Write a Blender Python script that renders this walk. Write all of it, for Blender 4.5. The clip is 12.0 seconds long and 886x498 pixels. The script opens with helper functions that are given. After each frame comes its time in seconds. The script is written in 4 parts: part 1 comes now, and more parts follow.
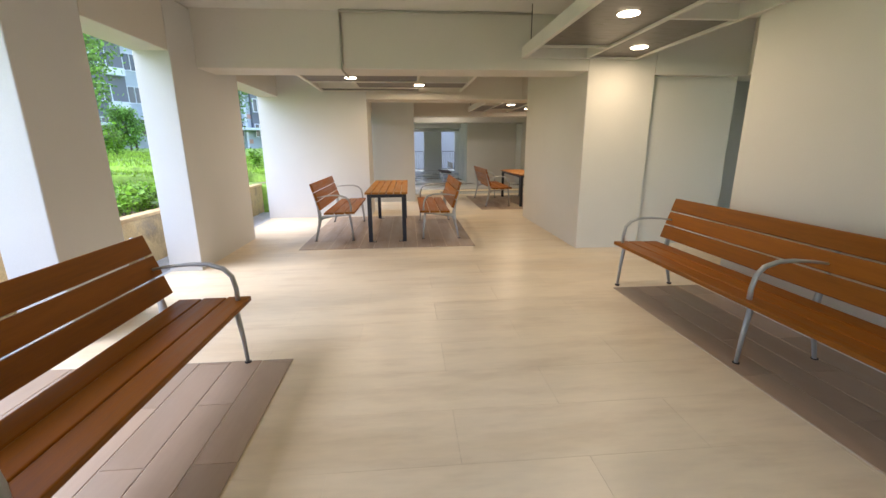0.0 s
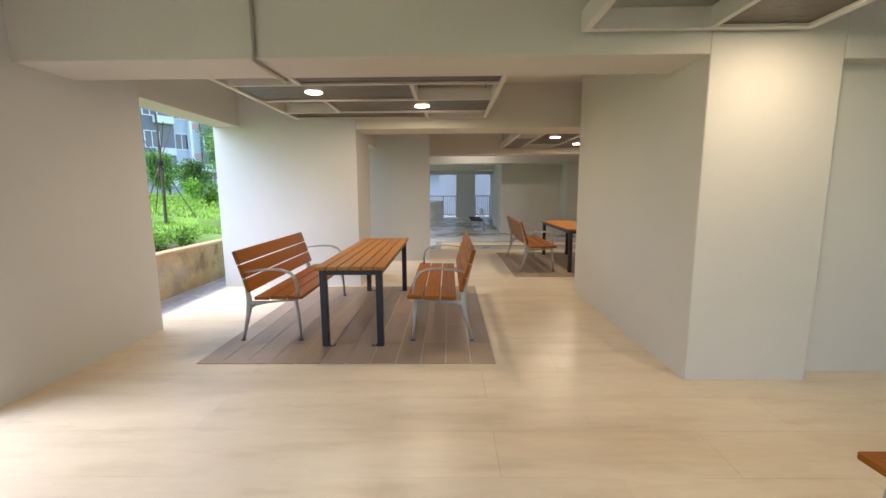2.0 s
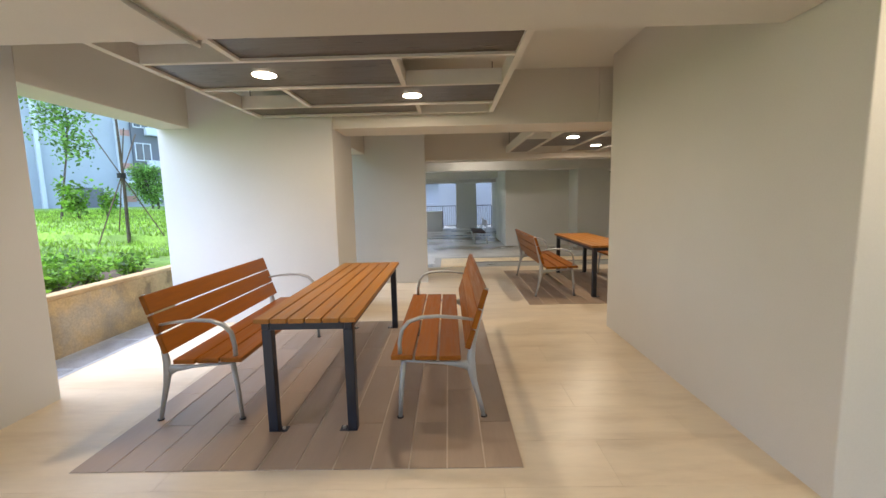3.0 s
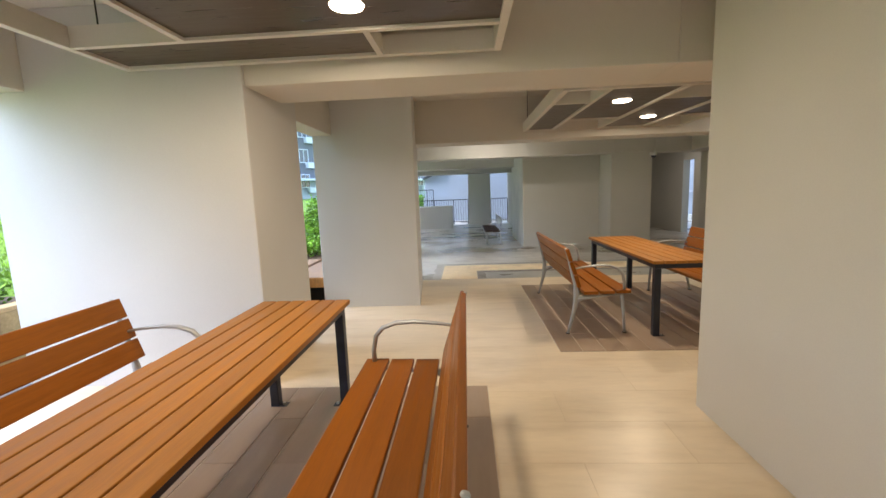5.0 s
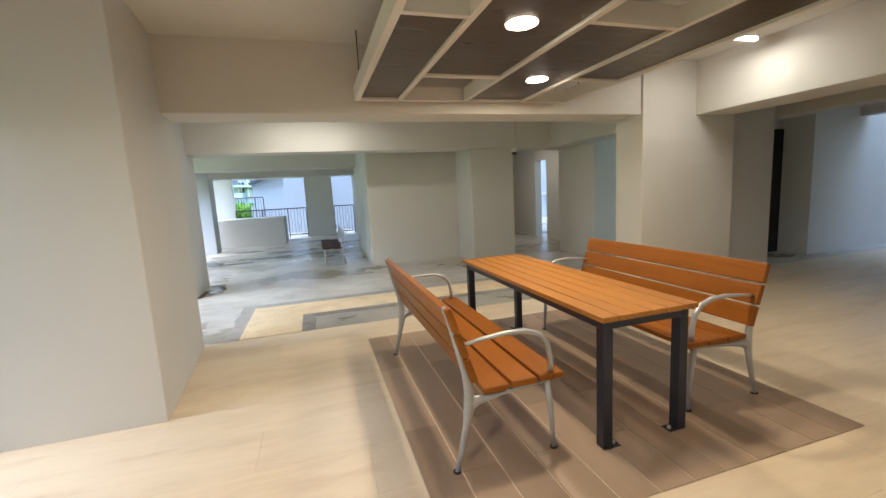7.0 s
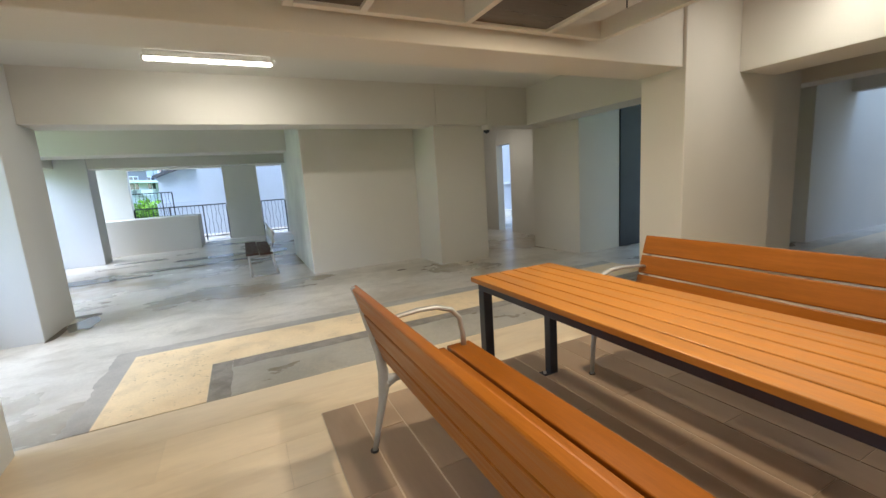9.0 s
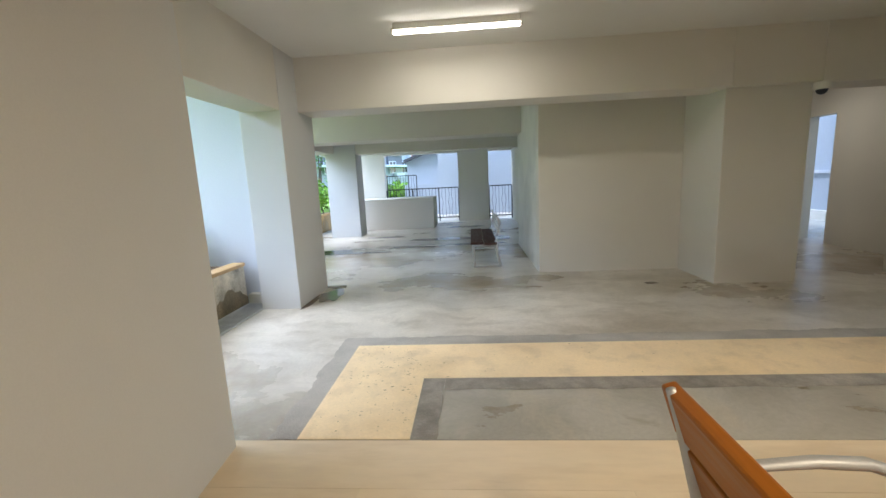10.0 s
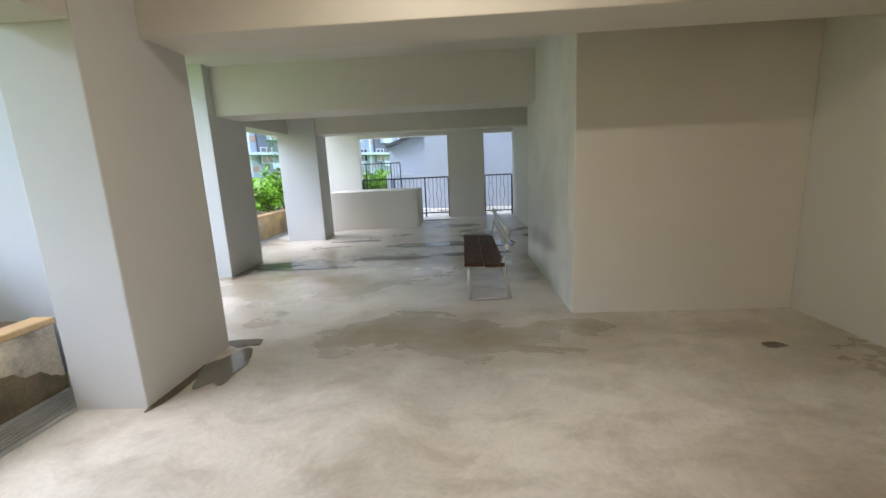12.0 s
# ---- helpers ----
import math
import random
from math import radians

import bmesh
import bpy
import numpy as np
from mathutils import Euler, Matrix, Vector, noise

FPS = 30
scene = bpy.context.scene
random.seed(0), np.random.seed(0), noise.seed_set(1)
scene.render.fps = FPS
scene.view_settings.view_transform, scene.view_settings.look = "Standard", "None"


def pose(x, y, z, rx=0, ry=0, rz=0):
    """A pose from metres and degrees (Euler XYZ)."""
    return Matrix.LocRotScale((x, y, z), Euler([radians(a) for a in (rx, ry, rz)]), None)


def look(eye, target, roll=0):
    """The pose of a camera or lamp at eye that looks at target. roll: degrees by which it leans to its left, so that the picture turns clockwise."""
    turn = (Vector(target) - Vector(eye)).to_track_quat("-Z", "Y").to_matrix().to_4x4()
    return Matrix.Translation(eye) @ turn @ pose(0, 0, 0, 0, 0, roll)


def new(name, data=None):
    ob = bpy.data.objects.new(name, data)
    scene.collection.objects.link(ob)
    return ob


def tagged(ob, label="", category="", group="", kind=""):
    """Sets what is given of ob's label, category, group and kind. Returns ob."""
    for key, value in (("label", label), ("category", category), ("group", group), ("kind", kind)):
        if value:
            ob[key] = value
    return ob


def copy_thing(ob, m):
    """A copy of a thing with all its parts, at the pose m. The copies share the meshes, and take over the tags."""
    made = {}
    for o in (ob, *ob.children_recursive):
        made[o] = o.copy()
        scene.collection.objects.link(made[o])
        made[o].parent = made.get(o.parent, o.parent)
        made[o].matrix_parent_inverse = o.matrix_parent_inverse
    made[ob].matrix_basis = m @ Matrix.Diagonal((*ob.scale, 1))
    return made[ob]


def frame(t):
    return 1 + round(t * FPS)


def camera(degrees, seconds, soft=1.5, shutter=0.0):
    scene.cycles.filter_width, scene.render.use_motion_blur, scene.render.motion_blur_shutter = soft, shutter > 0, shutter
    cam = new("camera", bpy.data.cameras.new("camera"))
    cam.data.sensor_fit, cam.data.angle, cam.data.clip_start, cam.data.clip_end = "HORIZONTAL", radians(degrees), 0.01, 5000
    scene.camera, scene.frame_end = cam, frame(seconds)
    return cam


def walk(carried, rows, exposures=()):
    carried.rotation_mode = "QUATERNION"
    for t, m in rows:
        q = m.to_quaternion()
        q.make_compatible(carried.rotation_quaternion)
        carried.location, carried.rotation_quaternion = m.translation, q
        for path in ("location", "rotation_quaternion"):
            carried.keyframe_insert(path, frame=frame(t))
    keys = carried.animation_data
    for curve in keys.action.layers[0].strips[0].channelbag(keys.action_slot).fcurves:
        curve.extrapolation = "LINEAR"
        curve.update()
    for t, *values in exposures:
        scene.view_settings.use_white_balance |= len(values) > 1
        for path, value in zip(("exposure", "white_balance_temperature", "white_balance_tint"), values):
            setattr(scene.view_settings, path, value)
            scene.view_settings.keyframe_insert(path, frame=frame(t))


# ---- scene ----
cam = camera(94.3, 12.0)
PATH = [
    (0, (1.872, 1.24, 1.404), (2.031, 3.173, 0.917), -0.4),
    (0.5, (2.028, 1.828, 1.405), (2.214, 3.779, 1.004), 0.1),
    (1, (2.226, 2.452, 1.42), (2.331, 4.417, 1.063), -0.0),
    (1.5, (2.309, 3.071, 1.423), (2.383, 5.045, 1.105), 0.1),
    (2, (2.426, 3.732, 1.422), (2.397, 5.711, 1.137), -0.4),
    (2.5, (2.418, 4.338, 1.422), (2.399, 6.323, 1.18), -0.8),
    (3, (2.431, 4.885, 1.452), (2.4, 6.87, 1.21), -1.3),
    (3.2, (2.412, 5.06, 1.468), (2.412, 7.046, 1.227), -1.3),
    (4.8, (2.611, 6.548, 1.473), (2.555, 8.528, 1.201), -2.4),
    (5, (2.685, 6.734, 1.473), (2.569, 8.711, 1.198), -2.2),
    (5.5, (2.823, 7.314, 1.451), (2.661, 9.289, 1.183), -2.2),
    (6, (2.964, 7.889, 1.444), (2.863, 9.868, 1.176), -2.0),
    (6.5, (3.045, 8.461, 1.431), (3.195, 10.436, 1.152), -2.2),
    (7, (3.111, 8.973, 1.422), (3.688, 10.868, 1.145), -3.1),
    (7.2, (3.144, 9.173, 1.447), (3.944, 10.981, 1.148), -3.2),
    (8.8, (3.273, 10.365, 1.325), (4.339, 12.022, 0.983), -3.8),
    (9, (3.231, 10.555, 1.343), (4.082, 12.336, 1.018), -3.8),
    (9.5, (3.233, 11.068, 1.358), (3.479, 13.029, 1.049), -3.1),
    (10, (3.227, 11.583, 1.355), (3.08, 13.55, 1.024), -2.7),
    (10.5, (3.276, 12.125, 1.348), (3.048, 14.081, 1.0), -2.4),
    (11, (3.297, 12.684, 1.359), (3.111, 14.644, 1.004), -2.1),
    (11.5, (3.271, 13.221, 1.353), (3.095, 15.179, 0.987), -2.3),
    (12, (3.202, 13.777, 1.335), (3.095, 15.737, 0.95), -2.6),
]
walk(cam, [(t, look(eye, target, roll)) for t, eye, target, roll in PATH], [(0, 2.55, 7150, 15), (1, 2.53, 7050, 14), (3, 2.58, 6750, 13.5), (5, 2.68, 6850, 13), (5.5, 2.68, 6850, 12.5), (7, 3.12, 6450, 10.5), (9, 3.12, 6600, 9.5), (9.5, 3.05, 6750, 9.5), (10.5, 2.85, 6700, 10.5), (11.2, 2.8, 6850, 12), (12, 2.76, 7400, 14)])

# ---- world and lights ----
world = bpy.data.worlds.new("world")
scene.world = world
world.use_nodes = True
wn = world.node_tree
sky = wn.nodes.new("ShaderNodeTexSky")
sky.sky_type = "NISHITA"
sky.sun_disc = False
sky.sun_elevation = radians(52)
sky.sun_rotation = radians(-99)
sky.air_density = 1.0
sky.dust_density = 1.0
sky.ozone_density = 2.5
bgn = wn.nodes["Background"]
bgn.inputs[1].default_value = 0.15
wn.links.new(sky.outputs[0], bgn.inputs[0])

sun = new("sun", bpy.data.lights.new("sun", "SUN"))
sun.data.energy = 1.0
sun.data.angle = radians(70)
sun.data.color = (0.61, 0.76, 1.0)
sun.matrix_world = look((-33, 3, 42), (0, 8, 0))



def area_lamp(name, m, size, power, colour, size_y=None, shape="DISK"):
    data = bpy.data.lights.new(name, "AREA")
    data.shape, data.size, data.energy, data.color = shape, size, power, colour
    if size_y:
        data.size_y = size_y
    ob = new(name, data)
    ob.matrix_world = m
    return ob


WARM = (1.0, 0.85, 0.64)
COOL = (1.0, 0.95, 0.86)
DOWNLIGHTS = [(3.74, 4.9, 2.476), (4.5, 6.07, 2.476), (1.015, 8.215, 2.456), (2.105, 8.975, 2.456), (4.29, 11.13, 2.326), (5.0, 12.19, 2.326)]
for x, y, z in DOWNLIGHTS:
    area_lamp("downlight_lamp", pose(x, y, z - 0.0225), 0.16, 1.8 if y < 6.5 else 3.0, WARM)
TUBES = [(3.14, 15.62, 2.70, 1.16), (7.09, 12.12, 2.72, 0.6), (8.0, 18.6, 2.63, 0.62)]
for x, y, z, w in TUBES:
    area_lamp("tube_lamp", pose(x, y, z - 0.003), w, (1.5 if w > 1 else 1.7) * w, COOL, 0.04, "RECTANGLE")

# ---- materials ----


def material(name, colour, rough=0.6, metal=0.0, var=0.15, scale=3.0, fine=60.0, bump=0.15, dark=None, stain=0.0, stain_scale=0.8,
             stretch=(1, 1, 1), random_value=0.0, island=0.0, spec=0.5, rough_var=0.1, coat=0.0, stain2=None, detail=4.0, stain_hi=0.72):
    """A procedural surface: a base colour, broad and fine variation, stains, relief."""
    m = bpy.data.materials.new(name)
    m.use_nodes = True
    nt = m.node_tree
    N, L = nt.nodes, nt.links
    b = N["Principled BSDF"]
    b.inputs["Metallic"].default_value = metal
    b.inputs["Specular IOR Level"].default_value = spec
    b.inputs["Coat Weight"].default_value = coat
    b.inputs["Coat Roughness"].default_value = 0.15
    co = N.new("ShaderNodeTexCoord")
    mp = N.new("ShaderNodeMapping")
    mp.inputs["Scale"].default_value = stretch
    geo = N.new("ShaderNodeNewGeometry")
    L.new(geo.outputs["Position"], mp.inputs["Vector"])

    def noise_tex(sc, detail=4.0, rough_n=0.55):
        n = N.new("ShaderNodeTexNoise")
        n.inputs["Scale"].default_value = sc
        n.inputs["Detail"].default_value = detail
        n.inputs["Roughness"].default_value = rough_n
        L.new(mp.outputs[0], n.inputs["Vector"])
        return n.outputs["Fac"]

    def remap(v, a, c, lo, hi):
        r = N.new("ShaderNodeMapRange")
        r.interpolation_type = "SMOOTHSTEP"
        r.inputs["From Min"].default_value, r.inputs["From Max"].default_value = a, c
        r.inputs["To Min"].default_value, r.inputs["To Max"].default_value = lo, hi
        L.new(v, r.inputs["Value"])
        return r.outputs[0]

    def mul(col, fac):
        mx = N.new("ShaderNodeVectorMath")
        mx.operation = "SCALE"
        L.new(col, mx.inputs[0])
        L.new(fac, mx.inputs["Scale"])
        return mx.outputs[0]

    base = N.new("ShaderNodeRGB")
    base.outputs[0].default_value = (*colour, 1)
    col = base.outputs[0]
    broad, grain = noise_tex(scale, detail), noise_tex(fine, 3.0, 0.6)
    if stain:
        st = noise_tex(stain_scale, 8.0, 0.62)
        mx = N.new("ShaderNodeMix")
        mx.data_type = "RGBA"
        L.new(remap(st, 0.44, stain_hi, 0.0, stain), mx.inputs["Factor"])
        L.new(col, mx.inputs["A"])
        mx.inputs["B"].default_value = (*(dark or [c * 0.5 for c in colour]), 1)
        col = mx.outputs["Result"]
    if stain2:
        sc2, amount2, colour2 = stain2
        mx = N.new("ShaderNodeMix")
        mx.data_type = "RGBA"
        L.new(remap(noise_tex(sc2, 5.0, 0.6), 0.46, 0.70, 0.0, amount2), mx.inputs["Factor"])
        L.new(col, mx.inputs["A"])
        mx.inputs["B"].default_value = (*colour2, 1)
        col = mx.outputs["Result"]
    col = mul(col, remap(broad, 0.3, 0.7, 1 - var, 1 + var))
    col = mul(col, remap(grain, 0.3, 0.7, 1 - var * 0.5, 1 + var * 0.5))
    if random_value:
        oi = N.new("ShaderNodeObjectInfo")
        col = mul(col, remap(oi.outputs["Random"], 0, 1, 1 - random_value, 1 + random_value))
    if island:
        col = mul(col, remap(geo.outputs["Random Per Island"], 0, 1, 1 - island, 1 + island))
    L.new(col, b.inputs["Base Color"])
    L.new(remap(broad, 0.3, 0.7, max(0.02, rough - rough_var), min(1, rough + rough_var)), b.inputs["Roughness"])
    if bump:
        bp = N.new("ShaderNodeBump")
        bp.inputs["Strength"].default_value = bump
        bp.inputs["Distance"].default_value = 0.004
        L.new(grain, bp.inputs["Height"])
        L.new(bp.outputs[0], b.inputs["Normal"])
    return m


def glow(name, colour, strength):
    m = bpy.data.materials.new(name)
    m.use_nodes = True
    b = m.node_tree.nodes["Principled BSDF"]
    b.inputs["Base Color"].default_value = (0.9, 0.9, 0.9, 1)
    b.inputs["Emission Color"].default_value = (*colour, 1)
    b.inputs["Emission Strength"].default_value = strength
    return m


PLASTER = material("plaster", (0.69, 0.66, 0.60), 0.75, var=0.03, scale=0.7, fine=140, bump=0.12, stain=0.10, stain_scale=0.5, dark=(0.58, 0.54, 0.46))
# Cooler copy of the plaster: garden-edge columns carry bluish daylight in their colour
DAYLITPLASTER = material("daylit_plaster", (0.66, 0.663, 0.655), 0.75, var=0.03, scale=0.7, fine=140, bump=0.12, stain=0.08, stain_scale=0.5, dark=(0.60, 0.58, 0.53))
CEIL = material("ceiling_paint", (0.70, 0.685, 0.64), 0.8, var=0.03, scale=0.8, fine=120, bump=0.1)
TILE = material("beige_tile", (0.82, 0.69, 0.51), 0.35, var=0.05, scale=1.1, fine=14, bump=0.02, stretch=(0.35, 1.6, 1), stain=0.5, stain_scale=0.6,
                dark=(0.58, 0.42, 0.24), random_value=0.02, rough_var=0.05, detail=2.5, stain2=(3.6, 0.32, (0.56, 0.41, 0.25)))
GROUT = material("grout", (0.62, 0.52, 0.39), 0.8, var=0.1)


def concrete(name, base, stains, bump=0.25):
    """Damp floor concrete: each stain is (scale, stretch, low, high, amount, colour, roughness change)."""
    m = bpy.data.materials.new(name)
    m.use_nodes = True
    N, L = m.node_tree.nodes, m.node_tree.links
    b = N["Principled BSDF"]
    geo = N.new("ShaderNodeNewGeometry")
    warp = N.new("ShaderNodeTexNoise")
    warp.inputs["Scale"].default_value, warp.inputs["Detail"].default_value = 1.4, 2.0
    L.new(geo.outputs["Position"], warp.inputs["Vector"])
    shift = N.new("ShaderNodeVectorMath")
    shift.operation = "MULTIPLY_ADD"
    L.new(warp.outputs["Color"], shift.inputs[0])
    shift.inputs[1].default_value = (0.45, 0.45, 0)
    L.new(geo.outputs["Position"], shift.inputs[2])

    def noise_fac(scale, stretch, seed, detail=7.0, rough=0.6):
        mp = N.new("ShaderNodeMapping")
        mp.inputs["Scale"].default_value, mp.inputs["Location"].default_value = (*stretch, 1), (seed * 7.3, seed * 3.1, 0)
        L.new(shift.outputs[0], mp.inputs["Vector"])
        n = N.new("ShaderNodeTexNoise")
        n.inputs["Scale"].default_value, n.inputs["Detail"].default_value, n.inputs["Roughness"].default_value = scale, detail, rough
        L.new(mp.outputs[0], n.inputs["Vector"])
        return n.outputs["Fac"]

    def ramp(v, a, c, lo, hi):
        q = N.new("ShaderNodeMapRange")
        q.inputs["From Min"].default_value, q.inputs["From Max"].default_value = a, c
        q.inputs["To Min"].default_value, q.inputs["To Max"].default_value = lo, hi
        L.new(v, q.inputs["Value"])
        return q.outputs[0]

    rgb = N.new("ShaderNodeRGB")
    rgb.outputs[0].default_value = (*base, 1)
    col, rough = rgb.outputs[0], None
    grain = noise_fac(34.0, (1, 1), 9, 4.0)
    for k, (scale, stretch, a, c, amount, colour, dr) in enumerate(stains):
        fac = ramp(noise_fac(scale, stretch, k + 1), a, c, 0.0, amount)
        mx = N.new("ShaderNodeMix")
        mx.data_type = "RGBA"
        L.new(fac, mx.inputs["Factor"])
        L.new(col, mx.inputs["A"])
        mx.inputs["B"].default_value = (*colour, 1)
        col = mx.outputs["Result"]
        ma = N.new("ShaderNodeMath")
        ma.operation = "MULTIPLY_ADD"
        L.new(fac, ma.inputs[0])
        ma.inputs[1].default_value = dr
        if rough is None:
            ma.inputs[2].default_value = 0.33
        else:
            L.new(rough, ma.inputs[2])
        rough = ma.outputs[0]
    sc = N.new("ShaderNodeVectorMath")
    sc.operation = "SCALE"
    L.new(col, sc.inputs[0])
    L.new(ramp(grain, 0.3, 0.7, 0.93, 1.07), sc.inputs["Scale"])
    L.new(sc.outputs[0], b.inputs["Base Color"])
    L.new(rough, b.inputs["Roughness"])
    bp = N.new("ShaderNodeBump")
    bp.inputs["Strength"].default_value, bp.inputs["Distance"].default_value = bump, 0.003
    L.new(grain, bp.inputs["Height"])
    L.new(bp.outputs[0], b.inputs["Normal"])
    return m


CONC = concrete("bare_concrete", (0.78, 0.715, 0.61), (
    (0.35, (1, 1), 0.34, 0.68, 0.75, (0.52, 0.51, 0.48), -0.05),
    (0.42, (0.8, 1.2), 0.42, 0.68, 1.0, (0.24, 0.175, 0.095), -0.07),
    (1.1, (1, 1), 0.40, 0.74, 0.6, (0.36, 0.33, 0.27), -0.02),
    (0.8, (0.8, 1.0), 0.46, 0.74, 0.8, (0.82, 0.78, 0.71), 0.0),
    (3.2, (0.8, 1.2), 0.48, 0.78, 0.6, (0.29, 0.235, 0.16), 0.0)))
PUDDLE = material("standing_water", (0.22, 0.21, 0.19), 0.06, var=0.1, bump=0.0, rough_var=0.03)
DIRT = material("dirt_stain", (0.13, 0.10, 0.07), 0.42, var=0.3, scale=8)
YELLOW = material("yellow_paint", (0.93, 0.735, 0.47), 0.6, var=0.07, scale=1.5, fine=60, bump=0.5, stain=0.35, stain_scale=1.2, dark=(0.66, 0.45, 0.20), stain2=(5.0, 0.25, (0.42, 0.31, 0.18)))
INNERCONC = concrete("darker_worn_concrete", (0.47, 0.45, 0.40), (
    (0.9, (1, 1), 0.47, 0.60, 0.6, (0.29, 0.27, 0.22), -0.08),
    (1.8, (1, 0.6), 0.54, 0.62, 0.5, (0.52, 0.47, 0.38), 0.03),
    (2.4, (0.5, 1), 0.55, 0.61, 0.6, (0.25, 0.21, 0.14), -0.08)))
DARKCONC = material("rough_grey_screed", (0.43, 0.40, 0.355), 0.75, var=0.14, scale=3.0, fine=120, bump=0.9, stain=0.7, stain_scale=1.2, dark=(0.28, 0.255, 0.22), stain2=(0.5, 0.6, (0.56, 0.53, 0.48)))
INNERSTRIP = material("dark_rough_screed", (0.30, 0.275, 0.24), 0.8, var=0.2, scale=9, fine=110, bump=1.0, stain=0.6, stain_scale=2.0, dark=(0.17, 0.155, 0.135), stain2=(0.45, 0.7, (0.47, 0.44, 0.39)))
MATPLANK = material("brown_plank_tile", (0.38, 0.275, 0.195), 0.38, var=0.04, scale=3, fine=16, bump=0.0, stretch=(3, 0.5, 1), random_value=0.12, rough_var=0.1)
MATGROUT = material("plank_grout", (0.60, 0.50, 0.40), 0.8, var=0.08)
WOOD = material("bench_wood", (0.275, 0.088, 0.009), 0.40, var=0.09, scale=5, fine=26, bump=0.06, stretch=(7, 0.5, 7), random_value=0.12, spec=0.2, rough_var=0.08)
TABLEWOOD = material("table_wood", (0.37, 0.150, 0.026), 0.42, var=0.11, scale=5, fine=28, bump=0.08, stretch=(7, 0.5, 7), random_value=0.09, spec=0.35, rough_var=0.08)
DARKWOOD = material("dark_seat_wood", (0.06, 0.03, 0.022), 0.6, spec=0.2, var=0.2, scale=6, fine=40, stretch=(7, 0.6, 7), bump=0.2)
ALU = material("grey_painted_casting", (0.42, 0.43, 0.44), 0.42, metal=0.35, var=0.05, scale=8, fine=120, bump=0.08)
STEEL = material("dull_steel", (0.55, 0.54, 0.52), 0.42, metal=0.45, var=0.08, scale=8, fine=90, bump=0.05)
GRATE = material("galvanised_grate", (0.55, 0.555, 0.56), 0.45, metal=0.2, var=0.12, scale=8, fine=90, bump=0.05)
NAVY = material("dark_blue_steel", (0.018, 0.022, 0.036), 0.4, var=0.15, scale=5, fine=120, bump=0.1, metal=0.1)
BLACK = material("black_paint_and_shade", (0.012, 0.012, 0.014), 0.45, var=0.1)
PANEL = material("brown_ceiling_panel", (0.075, 0.049, 0.030), 0.32, var=0.06, scale=4, fine=30, stretch=(1, 12, 1), bump=0.0, rough_var=0.05)
TRIM = material("white_trim", (0.72, 0.70, 0.65), 0.6, var=0.03, fine=90)
PIPE = material("painted_conduit", (0.42, 0.40, 0.36), 0.5, var=0.05)
PLANTER = material("stained_planter_render", (0.50, 0.35, 0.17), 0.85, var=0.18, scale=2.0, fine=45, bump=0.6, stain=0.9, stain_scale=2.2, stain_hi=0.64, dark=(0.16, 0.105, 0.05), stain2=(1.1, 0.5, (0.62, 0.56, 0.46)))
COPING = material("planter_coping", (0.58, 0.39, 0.20), 0.8, var=0.12, scale=3, bump=0.4, stain=0.3, stain_scale=2.5)
SMUDGED = material("smudged_plaster", (0.74, 0.72, 0.67), 0.75, var=0.03, scale=0.7, fine=140, bump=0.12, stain=0.32, stain_scale=1.1, stain_hi=0.66, dark=(0.42, 0.42, 0.41))
RUST = material("rusty_orange_edge", (0.50, 0.25, 0.075), 0.75, var=0.2, scale=5, fine=40, bump=0.4, stretch=(3, 3, 0.6), stain=0.6, stain_scale=3.0, dark=(0.22, 0.10, 0.03))
CHIPS = material("chipped_spot", (0.40, 0.30, 0.17), 0.9, var=0.3, scale=20)
GREYPLANTER = material("mouldy_planter_render", (0.62, 0.55, 0.43), 0.85, var=0.2, scale=2.5, fine=50, bump=0.6, stain=0.8, stain_scale=1.9, dark=(0.09, 0.08, 0.055), stain2=(3.5, 0.6, (0.26, 0.25, 0.22)))
PAVE = material("tan_paving", (0.33, 0.215, 0.145), 0.75, var=0.12, scale=2, bump=0.3)
SOIL = material("soil", (0.15, 0.095, 0.06), 0.95, var=0.35, scale=8, fine=60, bump=1.0)
LAWN = material("lawn", (0.20, 0.33, 0.05), 0.9, var=0.35, scale=1.2, fine=25, bump=0.8, stain=0.5, stain_scale=0.8, dark=(0.08, 0.17, 0.03))
GRASS = material("grass_blade", (0.26, 0.42, 0.06), 0.7, var=0.3, scale=1.0, fine=9, bump=0, island=0.35)
LEAF = material("shrub_leaf", (0.18, 0.36, 0.04), 0.55, var=0.25, scale=3, fine=12, bump=0, island=0.5, random_value=0.25)
TREELEAF = material("tree_leaf", (0.15, 0.29, 0.06), 0.6, var=0.3, scale=1.5, fine=9, bump=0, island=0.5, random_value=0.2)
FLOWER = material("orange_flower", (0.75, 0.13, 0.03), 0.6, var=0.1, bump=0)
BARK = material("bark", (0.11, 0.085, 0.065), 0.9, var=0.3, scale=6, fine=50, bump=1.0)
POLE = material("wooden_stake", (0.13, 0.09, 0.06), 0.85, var=0.2, scale=6)
FACADE = material("facade_paint", (0.42, 0.46, 0.52), 0.8, var=0.04, scale=0.3, fine=20, stain=0.15, stain_scale=0.2)
FACADEGREY = material("facade_grey", (0.15, 0.155, 0.18), 0.8, var=0.05, scale=0.3, fine=20)
FACADEPINK = material("facade_salmon", (0.55, 0.30, 0.25), 0.8, var=0.05, scale=0.3, fine=20)
OUTWALL = material("white_outer_wall", (0.60, 0.63, 0.68), 0.8, var=0.03, scale=0.4, fine=60)
